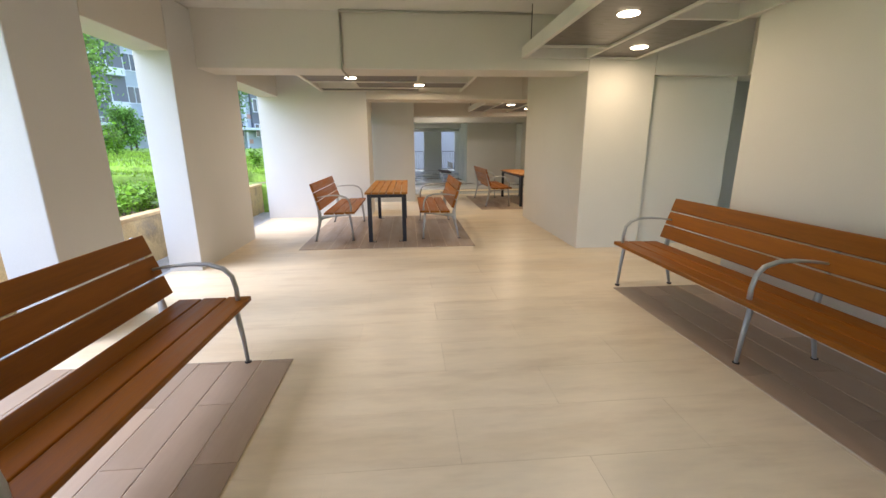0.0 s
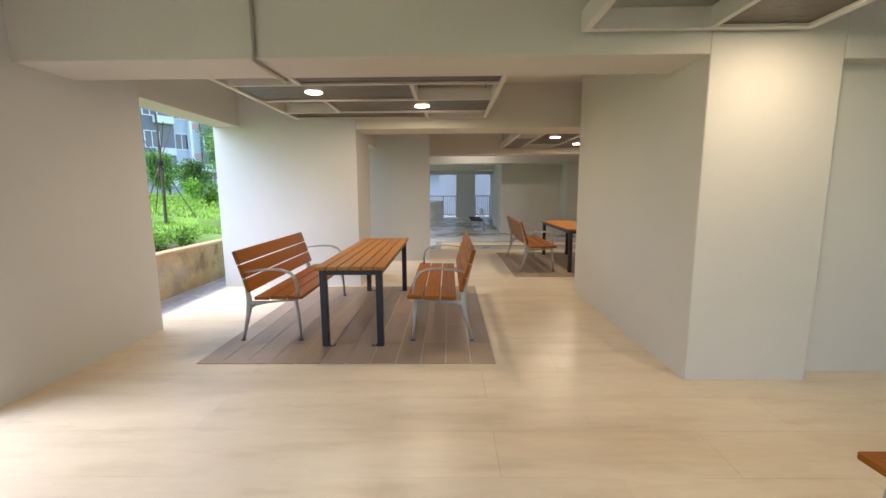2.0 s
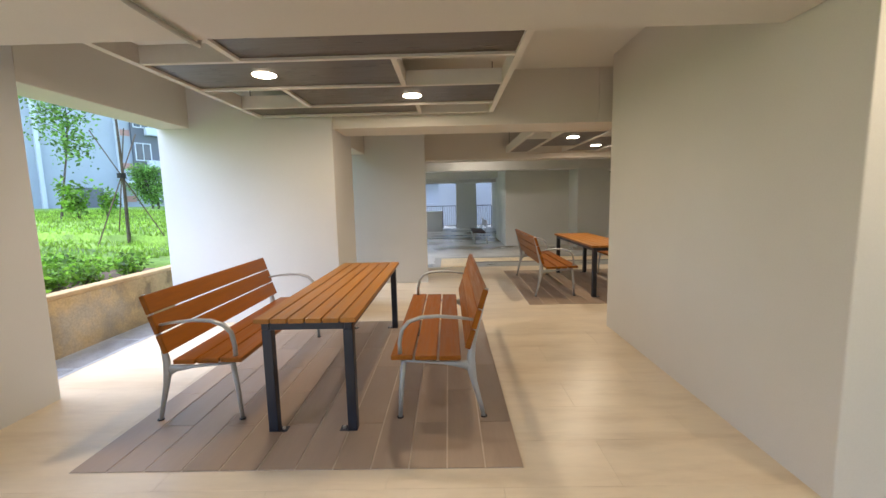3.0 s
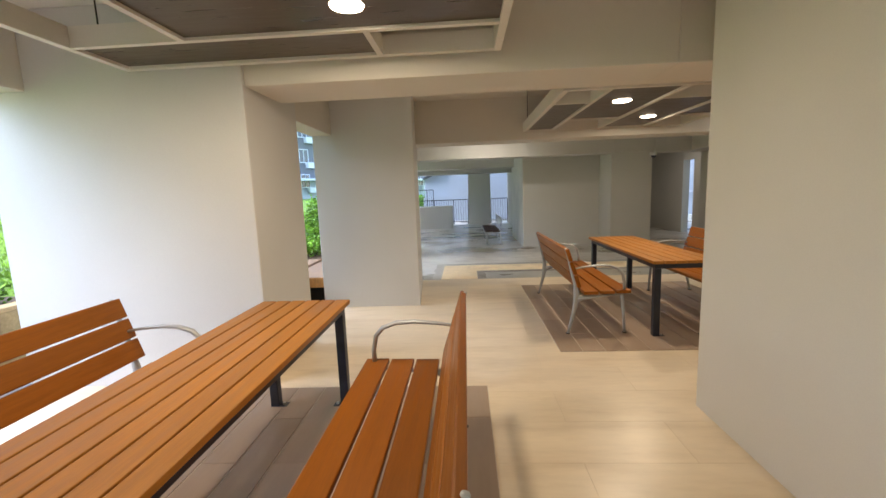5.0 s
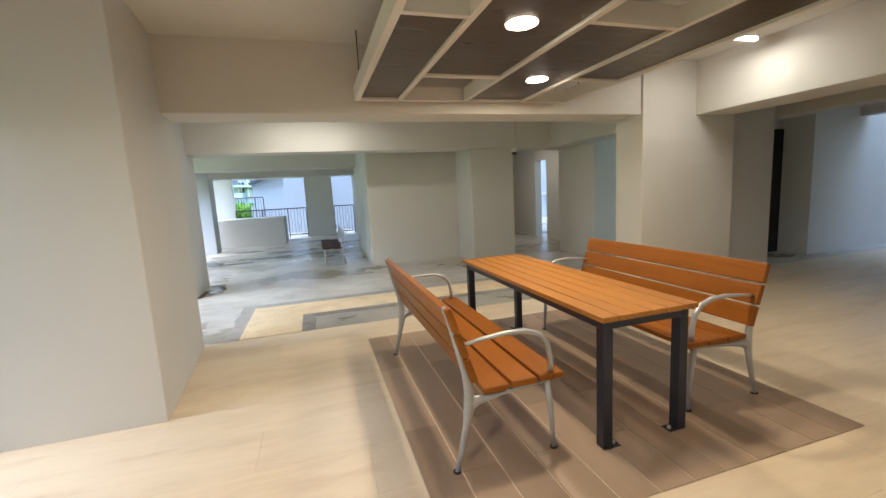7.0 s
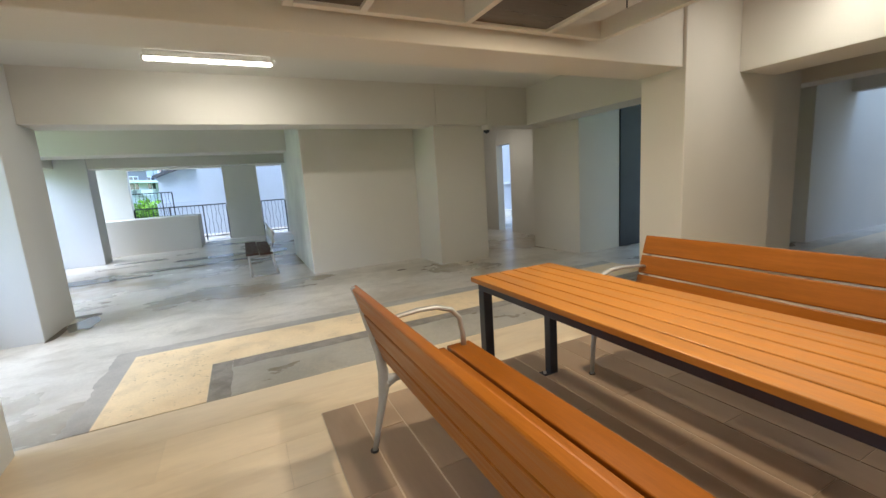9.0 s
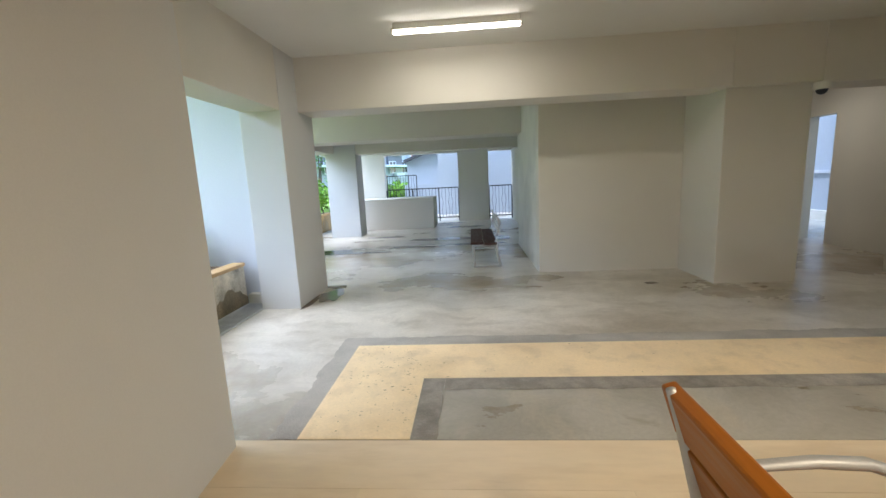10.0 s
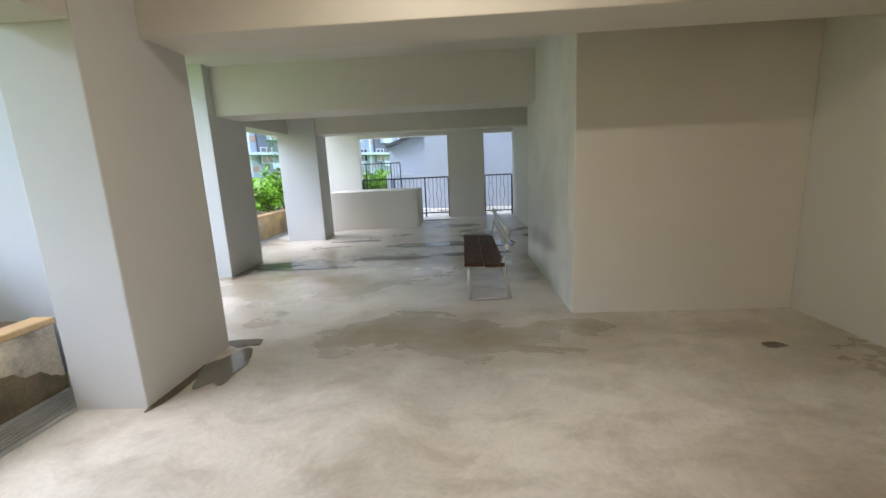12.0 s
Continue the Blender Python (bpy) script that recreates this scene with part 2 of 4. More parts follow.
ROOFDARK = material("dark_roof", (0.06, 0.06, 0.07), 0.6, var=0.1)
GLASS = material("dark_window_glass", (0.05, 0.06, 0.08), 0.08, var=0.05, bump=0)
LEDWARM = glow("warm_led", (1.0, 0.86, 0.66), 4)
LEDCOOL = glow("cool_tube", (1.0, 0.97, 0.92), 2.2)



def let_light_through(m, share):
    """Thin leaves pass part of the light."""
    N, L = m.node_tree.nodes, m.node_tree.links
    b = N["Principled BSDF"]
    tr = N.new("ShaderNodeBsdfTranslucent")
    L.new(b.inputs["Base Color"].links[0].from_socket, tr.inputs["Color"])
    mx = N.new("ShaderNodeMixShader")
    mx.inputs[0].default_value = share
    L.new(b.outputs[0], mx.inputs[1])
    L.new(tr.outputs[0], mx.inputs[2])
    L.new(mx.outputs[0], N["Material Output"].inputs["Surface"])


for leaf_material in (LEAF, TREELEAF, GRASS):
    let_light_through(leaf_material, 0.4)

# ---- mesh helpers ----


def box_bm(x0, x1, y0, y1, z0, z1, bevel=0.0, bm=None):
    bm = bm or bmesh.new()
    vs = bmesh.ops.create_cube(bm, size=1.0, matrix=Matrix.Translation(((x0 + x1) / 2, (y0 + y1) / 2, (z0 + z1) / 2)) @ Matrix.Diagonal((x1 - x0, y1 - y0, z1 - z0, 1)))["verts"]
    if bevel:
        es = {e for v in vs for e in v.link_edges}
        bmesh.ops.bevel(bm, geom=list(es), offset=bevel, segments=2, affect="EDGES", profile=0.5)
    return bm


def to_mesh(name, bm, mat, smooth=False):
    me = bpy.data.meshes.new(name)
    bm.normal_update()
    bm.to_mesh(me)
    bm.free()
    me.materials.append(mat)
    if smooth:
        for p in me.polygons:
            p.use_smooth = True
    return me


def part(name, bm, mat, parent=None, label="", smooth=False):
    ob = new(name, to_mesh(name, bm, mat, smooth))
    if parent:
        ob.parent = parent
    if label:
        tagged(ob, label)
    return ob


def setting(name, bm, mat, label, category):
    return tagged(part(name, bm, mat), label, category, kind="structure")


def thing(name, m, label, category, group=""):
    ob = new(name)
    ob.matrix_world = m
    ob.empty_display_size = 0.2
    return tagged(ob, label, category, group)


def sweep(bm, pts, widths, heights=None, up=(0, 0, 1), sides=8, square=False):
    """A tapered bar along pts, with an elliptic or square section."""
    heights = heights or widths
    rings = []
    pts = [Vector(p) for p in pts]
    for i, p in enumerate(pts):
        d = (pts[min(i + 1, len(pts) - 1)] - pts[max(i - 1, 0)]).normalized()
        u = Vector(up)
        if abs(d.dot(u)) > 0.98:
            u = Vector((1, 0, 0)) if abs(d.x) < 0.9 else Vector((0, 1, 0))
        a = d.cross(u).normalized()
        c = a.cross(d).normalized()
        ring = []
        if square:
            for sx, sy in ((-1, -1), (1, -1), (1, 1), (-1, 1)):
                ring.append(bm.verts.new(p + a * widths[i] / 2 * sx + c * heights[i] / 2 * sy))
        else:
            for k in range(sides):
                t = 2 * math.pi * k / sides
                ring.append(bm.verts.new(p + a * widths[i] / 2 * math.cos(t) + c * heights[i] / 2 * math.sin(t)))
        rings.append(ring)
    n = len(rings[0])
    for r, s in zip(rings, rings[1:]):
        for k in range(n):
            bm.faces.new((r[k], r[(k + 1) % n], s[(k + 1) % n], s[k]))
    bm.faces.new(rings[0][::-1])
    bm.faces.new(rings[-1])
    bmesh.ops.recalc_face_normals(bm, faces=bm.faces[:])
    return bm


def disc_bm(r, z0, z1, n=28, cx=0.0, cy=0.0, bevel=0.0):
    bm = bmesh.new()
    bmesh.ops.create_cone(bm, cap_ends=True, segments=n, radius1=r, radius2=r, depth=z1 - z0, matrix=Matrix.Translation((cx, cy, (z0 + z1) / 2)))
    if bevel:
        es = [e for e in bm.edges if abs(e.verts[0].co.z - e.verts[1].co.z) < 1e-6 and e.verts[0].co.z < (z0 + z1) / 2]
        bmesh.ops.bevel(bm, geom=es, offset=bevel, segments=2, affect="EDGES", profile=0.5)
    return bm


# ---- large structure ----
B = 0.008
CEIL_1, CEIL_2, CEIL_3, CEIL_4, CEIL_5 = 2.95, 2.90, 2.81, 2.79, 2.74

COLUMNS = [
    # x0, x1, y0, y1, top, label
    (-0.93, -0.57, 4.21, 4.90, CEIL_1, "off-white plastered column beside the planter"),
    (-0.93, -0.565, 6.09, 7.835, 2.93, "long off-white plastered column beside the planter"),
    (-0.95, 1.10, 9.76, 10.70, 2.90, "wide off-white plastered wall column at the garden edge"),
    (0.77, 2.05, 11.985, 13.50, 2.82, "broad off-white plastered column with a bluish lit face"),
    (0.81, 1.265, 15.935, 16.82, 2.79, "off-white plastered column with a dirty wet base"),
    (-0.60, 0.00, 19.10, 20.00, 2.75, "off-white plastered column on grey concrete"),
    (-0.43, 0.345, 22.00, 22.60, 2.75, "white plastered column near the low wall"),
    (2.82, 3.80, 25.15, 25.60, 2.75, "off-white plastered column between two railings"),
    (4.18, 5.07, 6.66, 9.40, 2.93, "thick off-white plastered wall column"),
    (5.07, 6.33, 6.81, 9.40, 2.92, "recessed off-white plastered wall beside the thick column"),
    (6.86, 8.30, 13.00, 13.45, 2.82, "broad off-white plastered column on the beige floor"),
    (6.05, 6.96, 16.52, 17.90, 2.79, "off-white plastered pier beside the passage"),
    (10.72, 11.15, 11.85, 12.30, 2.80, "grey plastered column in the shade"),
    (-0.93, -0.57, 0.6, 1.5, CEIL_1, "off-white plastered column beside the planter"),
    (6.08, 6.60, 9.40, 10.22, 2.80, "off-white plastered column at a wall end"),
    (8.301, 9.40, 13.27, 13.70, 2.80, "shaded off-white plastered column behind the broad one"),
    (8.20, 8.60, 9.40, 11.30, 2.17, "off-white plastered column under the side beam"),
]
for i, (x0, x1, y0, y1, z1, lab) in enumerate(COLUMNS):
    bm = box_bm(x0, x1, y0, y1, -0.02, z1, B)
    if "bluish lit face" in lab:
        for v in bm.verts:  # its hall side runs slightly askew
            if v.co.x > 1.5:
                v.co.x -= 0.125 * (v.co.y - y0) / (y1 - y0)
    setting("column_%d" % (i + 1), bm, DAYLITPLASTER if x0 < 1 else PLASTER, lab, "column")

WALLS = [
    (4.80, 5.00, -4.0, 4.76, 0.0, CEIL_1, "plain off-white plastered wall behind the long bench"),
    (4.15, 6.05, 17.37, 17.60, 0.0, 2.75, "recessed off-white plastered wall on grey concrete"),
    (4.15, 4.35, 17.60, 19.90, 0.0, 2.75, "white plastered side wall with grey smudges"),
    (4.58, 4.78, 19.90, 25.60, 0.0, 2.75, "white plastered side wall near the railing"),
    (8.22, 9.14, 15.68, 16.86, 0.0, 2.79, "off-white plastered wall beside the passage"),
    (9.15, 9.35, 16.861, 18.90, 0.0, 2.74, "off-white plastered wall at the bright opening"),
    (9.15, 9.35, 19.48, 22.0, 0.0, 2.74, "off-white plastered wall at the bright opening"),
    # added out of view, to block sky light at the passage end
    (6.501, 9.149, 21.8, 22.0, 0.0, 2.74, "unseen off-white wall added to keep sky light out of the passage"),
    (6.30, 6.50, 17.901, 22.0, 0.0, 2.74, "off-white plastered wall along the passage"),
    (11.1, 11.3, 3.001, 8.7, 0.0, CEIL_1, "white plastered wall at the far side"),
    (11.24, 15.0, 13.88, 14.395, 0.0, 7.0, "white plastered wall lit from an open light well"),
    (15.0, 15.2, 8.7, 14.395, 0.0, 7.0, "white plastered wall closing the light well"),
    (8.35, 11.4, 14.40, 14.55, 0.0, 2.80, "off-white plastered wall with a dark doorway"),
    (-1.0, 11.3, -4.2, -4.0, 0.0, CEIL_1, "plain off-white plastered wall"),
    (6.34, 15.0, 8.70, 8.90, 0.0, 2.90, "shaded off-white plastered wall in a recess"),
    # fin wall: its bluish colour stands in for cool daylight
    (-0.30, 0.74, 16.30, 16.90, -0.1, 3.05, "outer fin wall beside the planter, bluish daylight in its colour"),
    (-0.75, 0.38, 25.30, 25.55, 0.0, 2.75, "white plastered end wall beside the low wall"),
]
for i, (x0, x1, y0, y1, z0, z1, lab) in enumerate(WALLS):
    setting("wall_%d" % (i + 1), box_bm(x0, x1, y0, y1, z0 - 0.02, z1, B), OUTWALL if "outer" in lab else SMUDGED if "smudges" in lab else PLASTER, lab, "wall")

BEAMS = [
    (-0.57, 4.18, 6.66, 7.15, 2.31, 2.94),
    (5.07, 11.1, 6.66, 7.15, 2.27, 2.94),
    (6.33, 6.75, 2.0, 6.66, 2.27, 2.94),
    (-0.93, -0.57, 1.50, 4.21, 2.38, 2.94),
    (-0.93, -0.57, 4.90, 6.09, 2.38, 2.94),
    (-0.93, -0.565, 7.835, 9.76, 2.33, 2.92),
    (1.10, 4.18, 9.79, 10.38, 2.29, 2.89),
    (4.18, 6.08, 9.79, 10.38, 2.29, 2.89),
    (6.60, 7.65, 9.79, 10.38, 2.29, 2.89),
    (0.76, 1.02, 10.70, 11.985, 2.23, 2.86),
    (1.90, 6.86, 13.03, 13.49, 2.19, 2.80),
    (7.65, 8.25, 9.40, 13.00, 2.18, 2.82),
    (0.86, 1.26, 13.50, 15.935, 2.15, 2.79),
    (1.26, 6.05, 16.40, 16.86, 2.20, 2.78),
    (6.05, 6.96, 16.40, 16.519, 2.20, 2.78),
    (6.96, 8.30, 16.40, 16.86, 2.18, 2.78),
    (7.75, 8.22, 13.45, 16.40, 2.19, 2.78),
    (0.00, 4.15, 19.25, 19.85, 2.13, 2.74),
    (-0.60, 4.58, 22.05, 22.50, 2.09, 2.74),
    (-0.60, -0.20, 20.00, 22.00, 2.12, 2.74),
    (0.38, 2.82, 25.25, 25.52, 2.22, 2.74),
    (3.80, 4.58, 25.25, 25.52, 2.22, 2.74),
    (9.16, 9.34, 18.90, 19.48, 2.13, 2.74),
    (9.50, 9.90, 8.90, 14.40, 2.22, 2.82),
    (12.35, 12.6, 8.90, 13.88, 2.34, 2.80),
]
for i, (x0, x1, y0, y1, z0, z1) in enumerate(BEAMS):
    setting("beam_%d" % (i + 1), box_bm(x0, x1, y0, y1, z0, z1 + 0.06, B), PLASTER, "off-white plastered ceiling beam", "beam")

SLABS = [(-1.0, 11.3, -4.2, 6.9, CEIL_1), (-1.0, 9.9, 6.9, 10.1, CEIL_2), (9.9, 11.3, 6.9, 8.9, CEIL_2), (0.7, 9.9, 10.1, 13.25, CEIL_3), (0.7, 9.9, 13.25, 14.5, CEIL_4), (0.7, 11.4, 14.5, 16.6, CEIL_4), (-0.8, 4.7, 16.6, 25.6, CEIL_5), (4.7, 9.5, 16.6, 22.2, CEIL_5), (9.5, 11.4, 16.6, 17.2, CEIL_5), (9.9, 12.6, 8.9, 13.88, CEIL_3), (9.9, 11.4, 13.88, 14.5, CEIL_3)]
bm = bmesh.new()
for x0, x1, y0, y1, z in SLABS:
    box_bm(x0, x1, y0, y1, z, 3.3, 0, bm)
setting("ceiling", bm, CEIL, "plain off-white painted concrete ceiling between beams", "ceiling")
bm = box_bm(-1.05, 9.5, -4.25, 19.1, 3.301, 9.0)
box_bm(9.501, 12.6, 6.9, 17.2, 3.301, 9.0, 0, bm)
box_bm(-1.05, 9.5, 19.101, 22.2, 3.301, 9.0, 0, bm)
box_bm(-1.05, 4.7, 22.201, 25.7, 3.301, 9.0, 0, bm)
setting("upper_storeys", bm, PLASTER, "plain off-white upper storeys of the block", "wall")

# floors
floor_beige = setting("floor", box_bm(-0.92, 15.2, -4.0, 13.55, -0.10, -0.006), GROUT, "beige stone-look plank tile floor with faint streaks", "floor")
setting("floor_concrete", box_bm(0.82, 15.2, 13.551, 25.6, -0.10, -0.004), CONC, "bare grey concrete floor with damp stains", "floor")
setting("floor_concrete_side", box_bm(-0.9, 0.819, 16.9, 25.6, -0.10, -0.004), CONC, "bare grey concrete floor with damp stains", "floor")


def sheet(name, rects, z, mat, label, category="floor"):
    bm = bmesh.new()
    for x0, x1, y0, y1 in rects:
        box_bm(x0, x1, y0, y1, z - 0.004, z, 0, bm)
    return setting(name, bm, mat, label, category)


sheet("paint_band", [(2.235, 2.855, 13.552, 14.82), (2.855, 8.0, 14.23, 14.82)], 0.005, YELLOW, "worn yellow painted band on the concrete floor")
def ragged_strip(bm, x0, x1, y0, y1, z, jit):
    """A flat strip whose long edges wander; jit holds the wander of its low and high edge."""
    along_x = x1 - x0 > y1 - y0
    a0, a1 = (x0, x1) if along_x else (y0, y1)
    n = max(2, int((a1 - a0) / 0.04))
    prev = None
    for k in range(n + 1):
        a = a0 + (a1 - a0) * k / n
        lo, hi = (y0, y1) if along_x else (x0, x1)
        lo += jit[0] * (noise.noise((a * 5, lo, 0.3)) + 0.6 * noise.noise((a * 23, lo, 4.3)))
        hi += jit[1] * (noise.noise((a * 5, hi, 1.3)) + 0.6 * noise.noise((a * 23, hi, 7.3)))
        pair_v = [bm.verts.new((a, lo, z) if along_x else (lo, a, z)), bm.verts.new((a, hi, z) if along_x else (hi, a, z))]
        if prev:
            bm.faces.new((prev[0], pair_v[0], pair_v[1], prev[1]) if along_x else (prev[0], prev[1], pair_v[1], pair_v[0]))
        prev = pair_v


for strips, mat, lab in (
        (((2.075, 2.24, 13.552, 15.0, (0.03, 0.0)), (2.241, 8.0, 14.815, 15.0, (0.0, 0.03))), DARKCONC, "grey screed strip outside the yellow band"),
        (((2.85, 3.005, 13.552, 14.235, (0.0, 0.015)), (3.006, 8.0, 14.07, 14.235, (0.015, 0.0))), INNERSTRIP, "rough dark grey screed strip inside the yellow band")):
    bm = bmesh.new()
    for x0, x1, y0, y1, jit in strips:
        ragged_strip(bm, x0, x1, y0, y1, 0.0035, jit)
    setting("screed_strip", bm, mat, lab, "floor")

# chipped spots in the paint, densest at the corner
chip_rng = random.Random(4)
bm = bmesh.new()
for k in range(340):
    if k % 3:
        x, y = 2.25 + 0.6 * chip_rng.random() ** 0.7, 13.6 + 1.2 * chip_rng.random()
    else:
        x, y = 2.3 + 2.6 * chip_rng.random() ** 2.2, 14.24 + 0.56 * chip_rng.random() ** 2
    q0 = 0.001 + 0.005 * chip_rng.random() ** 3
    vs = [bm.verts.new((x + q0 * 2.0 * (0.5 + 0.8 * chip_rng.random()) * math.cos(q), y + q0 * (0.5 + 0.8 * chip_rng.random()) * math.sin(q), 0.0064)) for q in [2 * math.pi * w / 8 for w in range(8)]]
    bm.faces.new(vs)
tagged(part("paint_chips", bm, CHIPS), "small brown chipped spots in the yellow paint", "stain", kind="stuff")


sheet("screed_field", [(2.92, 8.0, 13.552, 14.15)], 0.001, INNERCONC, "worn darker concrete inside the yellow band")


def blob(name, cx, cy, rx, ry, z, mat, label, category, seed=0, kind="structure"):
    bm = bmesh.new()
    vs = []
    for k in range(40):
        t = 2 * math.pi * k / 40
        r = 0.8 + 0.35 * noise.noise((math.cos(t) * 1.7 + seed, math.sin(t) * 1.7, seed * 0.7))
        vs.append(bm.verts.new((cx + rx * r * math.cos(t), cy + ry * r * math.sin(t), z)))
    f = bm.faces.new(vs)
    ext = bmesh.ops.extrude_face_region(bm, geom=[f])
    bmesh.ops.translate(bm, verts=[v for v in ext["geom"] if isinstance(v, bmesh.types.BMVert)], vec=(0, 0, -0.002))
    bmesh.ops.recalc_face_normals(bm, faces=bm.faces[:])
    return tagged(part(name, bm, mat), label, category, kind=kind)


PUDDLES = [(1.46, 16.45, 0.19, 0.33), (3.3, 20.15, 0.7, 0.12), (0.9, 19.5, 0.9, 0.11), (2.6, 21.05, 1.1, 0.30), (2.0, 20.0, 0.75, 0.13), (3.85, 20.95, 0.35, 0.35), (0.4, 19.75, 0.5, 0.14), (1.1, 21.65, 0.6, 0.16), (3.0, 23.4, 0.7, 0.22), (2.5, 24.6, 0.6, 0.16)]
for i, (x, y, rx, ry) in enumerate(PUDDLES):
    blob("puddle", x, y, rx, ry, 0.003, PUDDLE, "shallow rainwater puddle on grey concrete", "puddle", i * 3.1)
for i, (x, y, rx, ry) in enumerate([(1.36, 16.86, 0.2, 0.09), (1.29, 16.2, 0.05, 0.38), (5.38, 16.62, 0.1, 0.05), (0.05, 19.4, 0.12, 0.5)]):
    blob("dirt_patch", x, y, rx, ry, 0.001, DIRT, "dark dirt stain on the concrete floor", "stain", i * 2.3 + 1)

# ---- planters, drains, garden ----


def planter(name, parts_xy, top, label, mat=PLANTER, hole=None):
    ob = thing(name, pose(0, 0, 0), label, "planter")
    tagged(ob, kind="structure")
    for x0, x1, y0, y1 in parts_xy:
        part("wall", box_bm(x0, x1, y0, y1, -0.3, top - 0.045, 0.01), mat, ob)
        part("coping", box_bm(x0 - 0.012, x1 + 0.012, y0 - 0.012, y1 + 0.012, top - 0.045, top, 0.012), COPING, ob, "tan coping")
    for y, z in hole or ():
        bm = disc_bm(0.045, 0.0, 0.01, 16)
        bm.transform(Matrix.Translation((parts_xy[0][1], y, z)) @ Matrix.Rotation(math.pi / 2, 4, "Y"))
        part("drain_hole", bm, BLACK, ob, "dark round drain hole")
    return ob


planter("planter_1", [(-1.50, -1.36, -4.0, 10.70)], 0.62, "low garden planter wall of stained tan render")
planter("planter_2", [(0.25, 0.40, 10.71, 11.98)], 0.52, "short grey stained planter wall beside the drain", GREYPLANTER)
planter("planter_3", [(0.36, 0.50, 13.42, 16.20)], 0.50, "grey tan planter wall with a mouldy base", GREYPLANTER)
planter("planter_4", [(-1.25, -1.10, 18.0, 25.0)], 0.52, "yellowish low planter wall with a drain hole", PLANTER, ((20.9, 0.16),))


def grating(name, x0, x1, y0, y1):
    ob = thing(name, pose(0, 0, 0), "grey metal drain grating along the planter", "drain grating")
    part("channel", box_bm(x0, x1, y0, y1, -0.12, -0.05), BLACK, ob)
    for x in (x0 + 0.012, x1 - 0.012):
        part("edge_bar", box_bm(x - 0.012, x + 0.012, y0, y1, -0.05, 0.002), GRATE, ob)
    bm = bmesh.new()
    n = round((x1 - x0) / 0.036)
    for k in range(1, n):
        x = x0 + (x1 - x0) * k / n
        box_bm(x - 0.007, x + 0.007, y0, y1, -0.03, 0.0, 0, bm)
    y = y0 + 0.4
    while y < y1:
        box_bm(x0, x1, y - 0.012, y + 0.012, -0.04, 0.001, 0, bm)
        y += 0.8
    tagged(part("grate", bm, GRATE, ob), kind="stuff")
    return ob


grating("drain_grating", -1.355, -0.925, -4.0, 10.6)
grating("drain_grating", 0.405, 0.76, 10.71, 11.99)
grating("drain_grating", 0.505, 0.815, 13.43, 16.19)
setting("kerb", box_bm(0.505, 0.805, 16.195, 16.295, -0.05, 0.11, 0.01), PLASTER, "low pale plastered kerb at the foot of the fin wall", "kerb")
grating("drain_grating", -1.09, -0.91, 18.0, 25.0)

MOULD = material("damp_mould", (0.21, 0.165, 0.10), 0.6, var=0.3, scale=4, fine=40, bump=0.3, stain=0.5, stain_scale=3.0, dark=(0.07, 0.055, 0.03))
bm = bmesh.new()
prev = None
for k in range(93):
    y = 13.44 + 0.03 * k
    top = max(0.04, 0.20 + 0.20 * noise.noise((y * 2.2, 1.7, 0)) + 0.07 * noise.noise((y * 9.0, 4.1, 0)) + 0.02 * noise.noise((y * 31, 8.2, 0)))
    pair_v = [bm.verts.new((0.5025, y, -0.1)), bm.verts.new((0.5025, y, top))]
    if prev:
        bm.faces.new((prev[0], pair_v[0], pair_v[1], prev[1]))
    prev = pair_v
setting("damp_stain", bm, MOULD, "dark brown damp stain along the planter wall foot", "stain")

# slab that bridges the drain behind the broad column
slab = thing("concrete_slab", pose(0, 0, 0), "tan painted concrete slab bridging the drain", "slab")
part("deck", box_bm(0.26, 0.765, 12.012, 13.41, 0.27, 0.41, 0.01), PAVE, slab)
part("front_edge", box_bm(0.262, 0.763, 12.0, 12.0115, 0.272, 0.402), RUST, slab, "rusty orange front edge")
part("support", box_bm(0.26, 0.765, 12.25, 13.41, -0.3, 0.27), BLACK, slab)
setting("paving", box_bm(-2.6, 0.258, 11.6, 13.4, 0.2, 0.44), PAVE, "tan paved garden path beside the block", "pavement")


def lawn_height(x, y):
    edge = -2.30 if y < 10.7 else -0.85
    if y > 11.6:
        edge = -2.55 if y < 13.41 else -0.58
    if y > 16.9:
        edge = -2.15
    d = edge - x
    if d < 0.0:
        return -0.35
    h = 0.50 + 0.95 * (1 - math.exp(-d / 9.0))
    return h + 0.05 * noise.noise((x * 0.4, y * 0.4, 0.0)) * min(1, d)


def ground_sheet():
    xs = [-420, -200, -90, -55, -40, -32, -26, -22, -19, -16.5, -14.5, -13, -11.5, -10, -9, -8, -7, -6, -5.2, -4.5, -3.9, -3.3, -2.8, -2.56, -2.54, -2.31, -2.29, -2.16, -2.14, -1.7, -1.3, -0.86, -0.84, -0.59, -0.57, 0, 0.3, 5, 12, 40, 420]
    ys = [-420, -120, -50, -30, -20, -14, -10] + [-8 + k for k in range(19)] + [10.69, 10.71, 11.59, 11.61, 12, 13, 13.40, 13.42, 14, 15, 16, 16.89, 16.91, 18, 19, 20, 22, 24, 26, 28, 31, 35, 40, 60, 420]
    bm = bmesh.new()
    grid = [[bm.verts.new((x, y, lawn_height(x, y))) for x in xs] for y in ys]
    for r, s in zip(grid, grid[1:]):
        for k in range(len(xs) - 1):
            bm.faces.new((r[k], r[k + 1], s[k + 1], s[k]))
    return bm


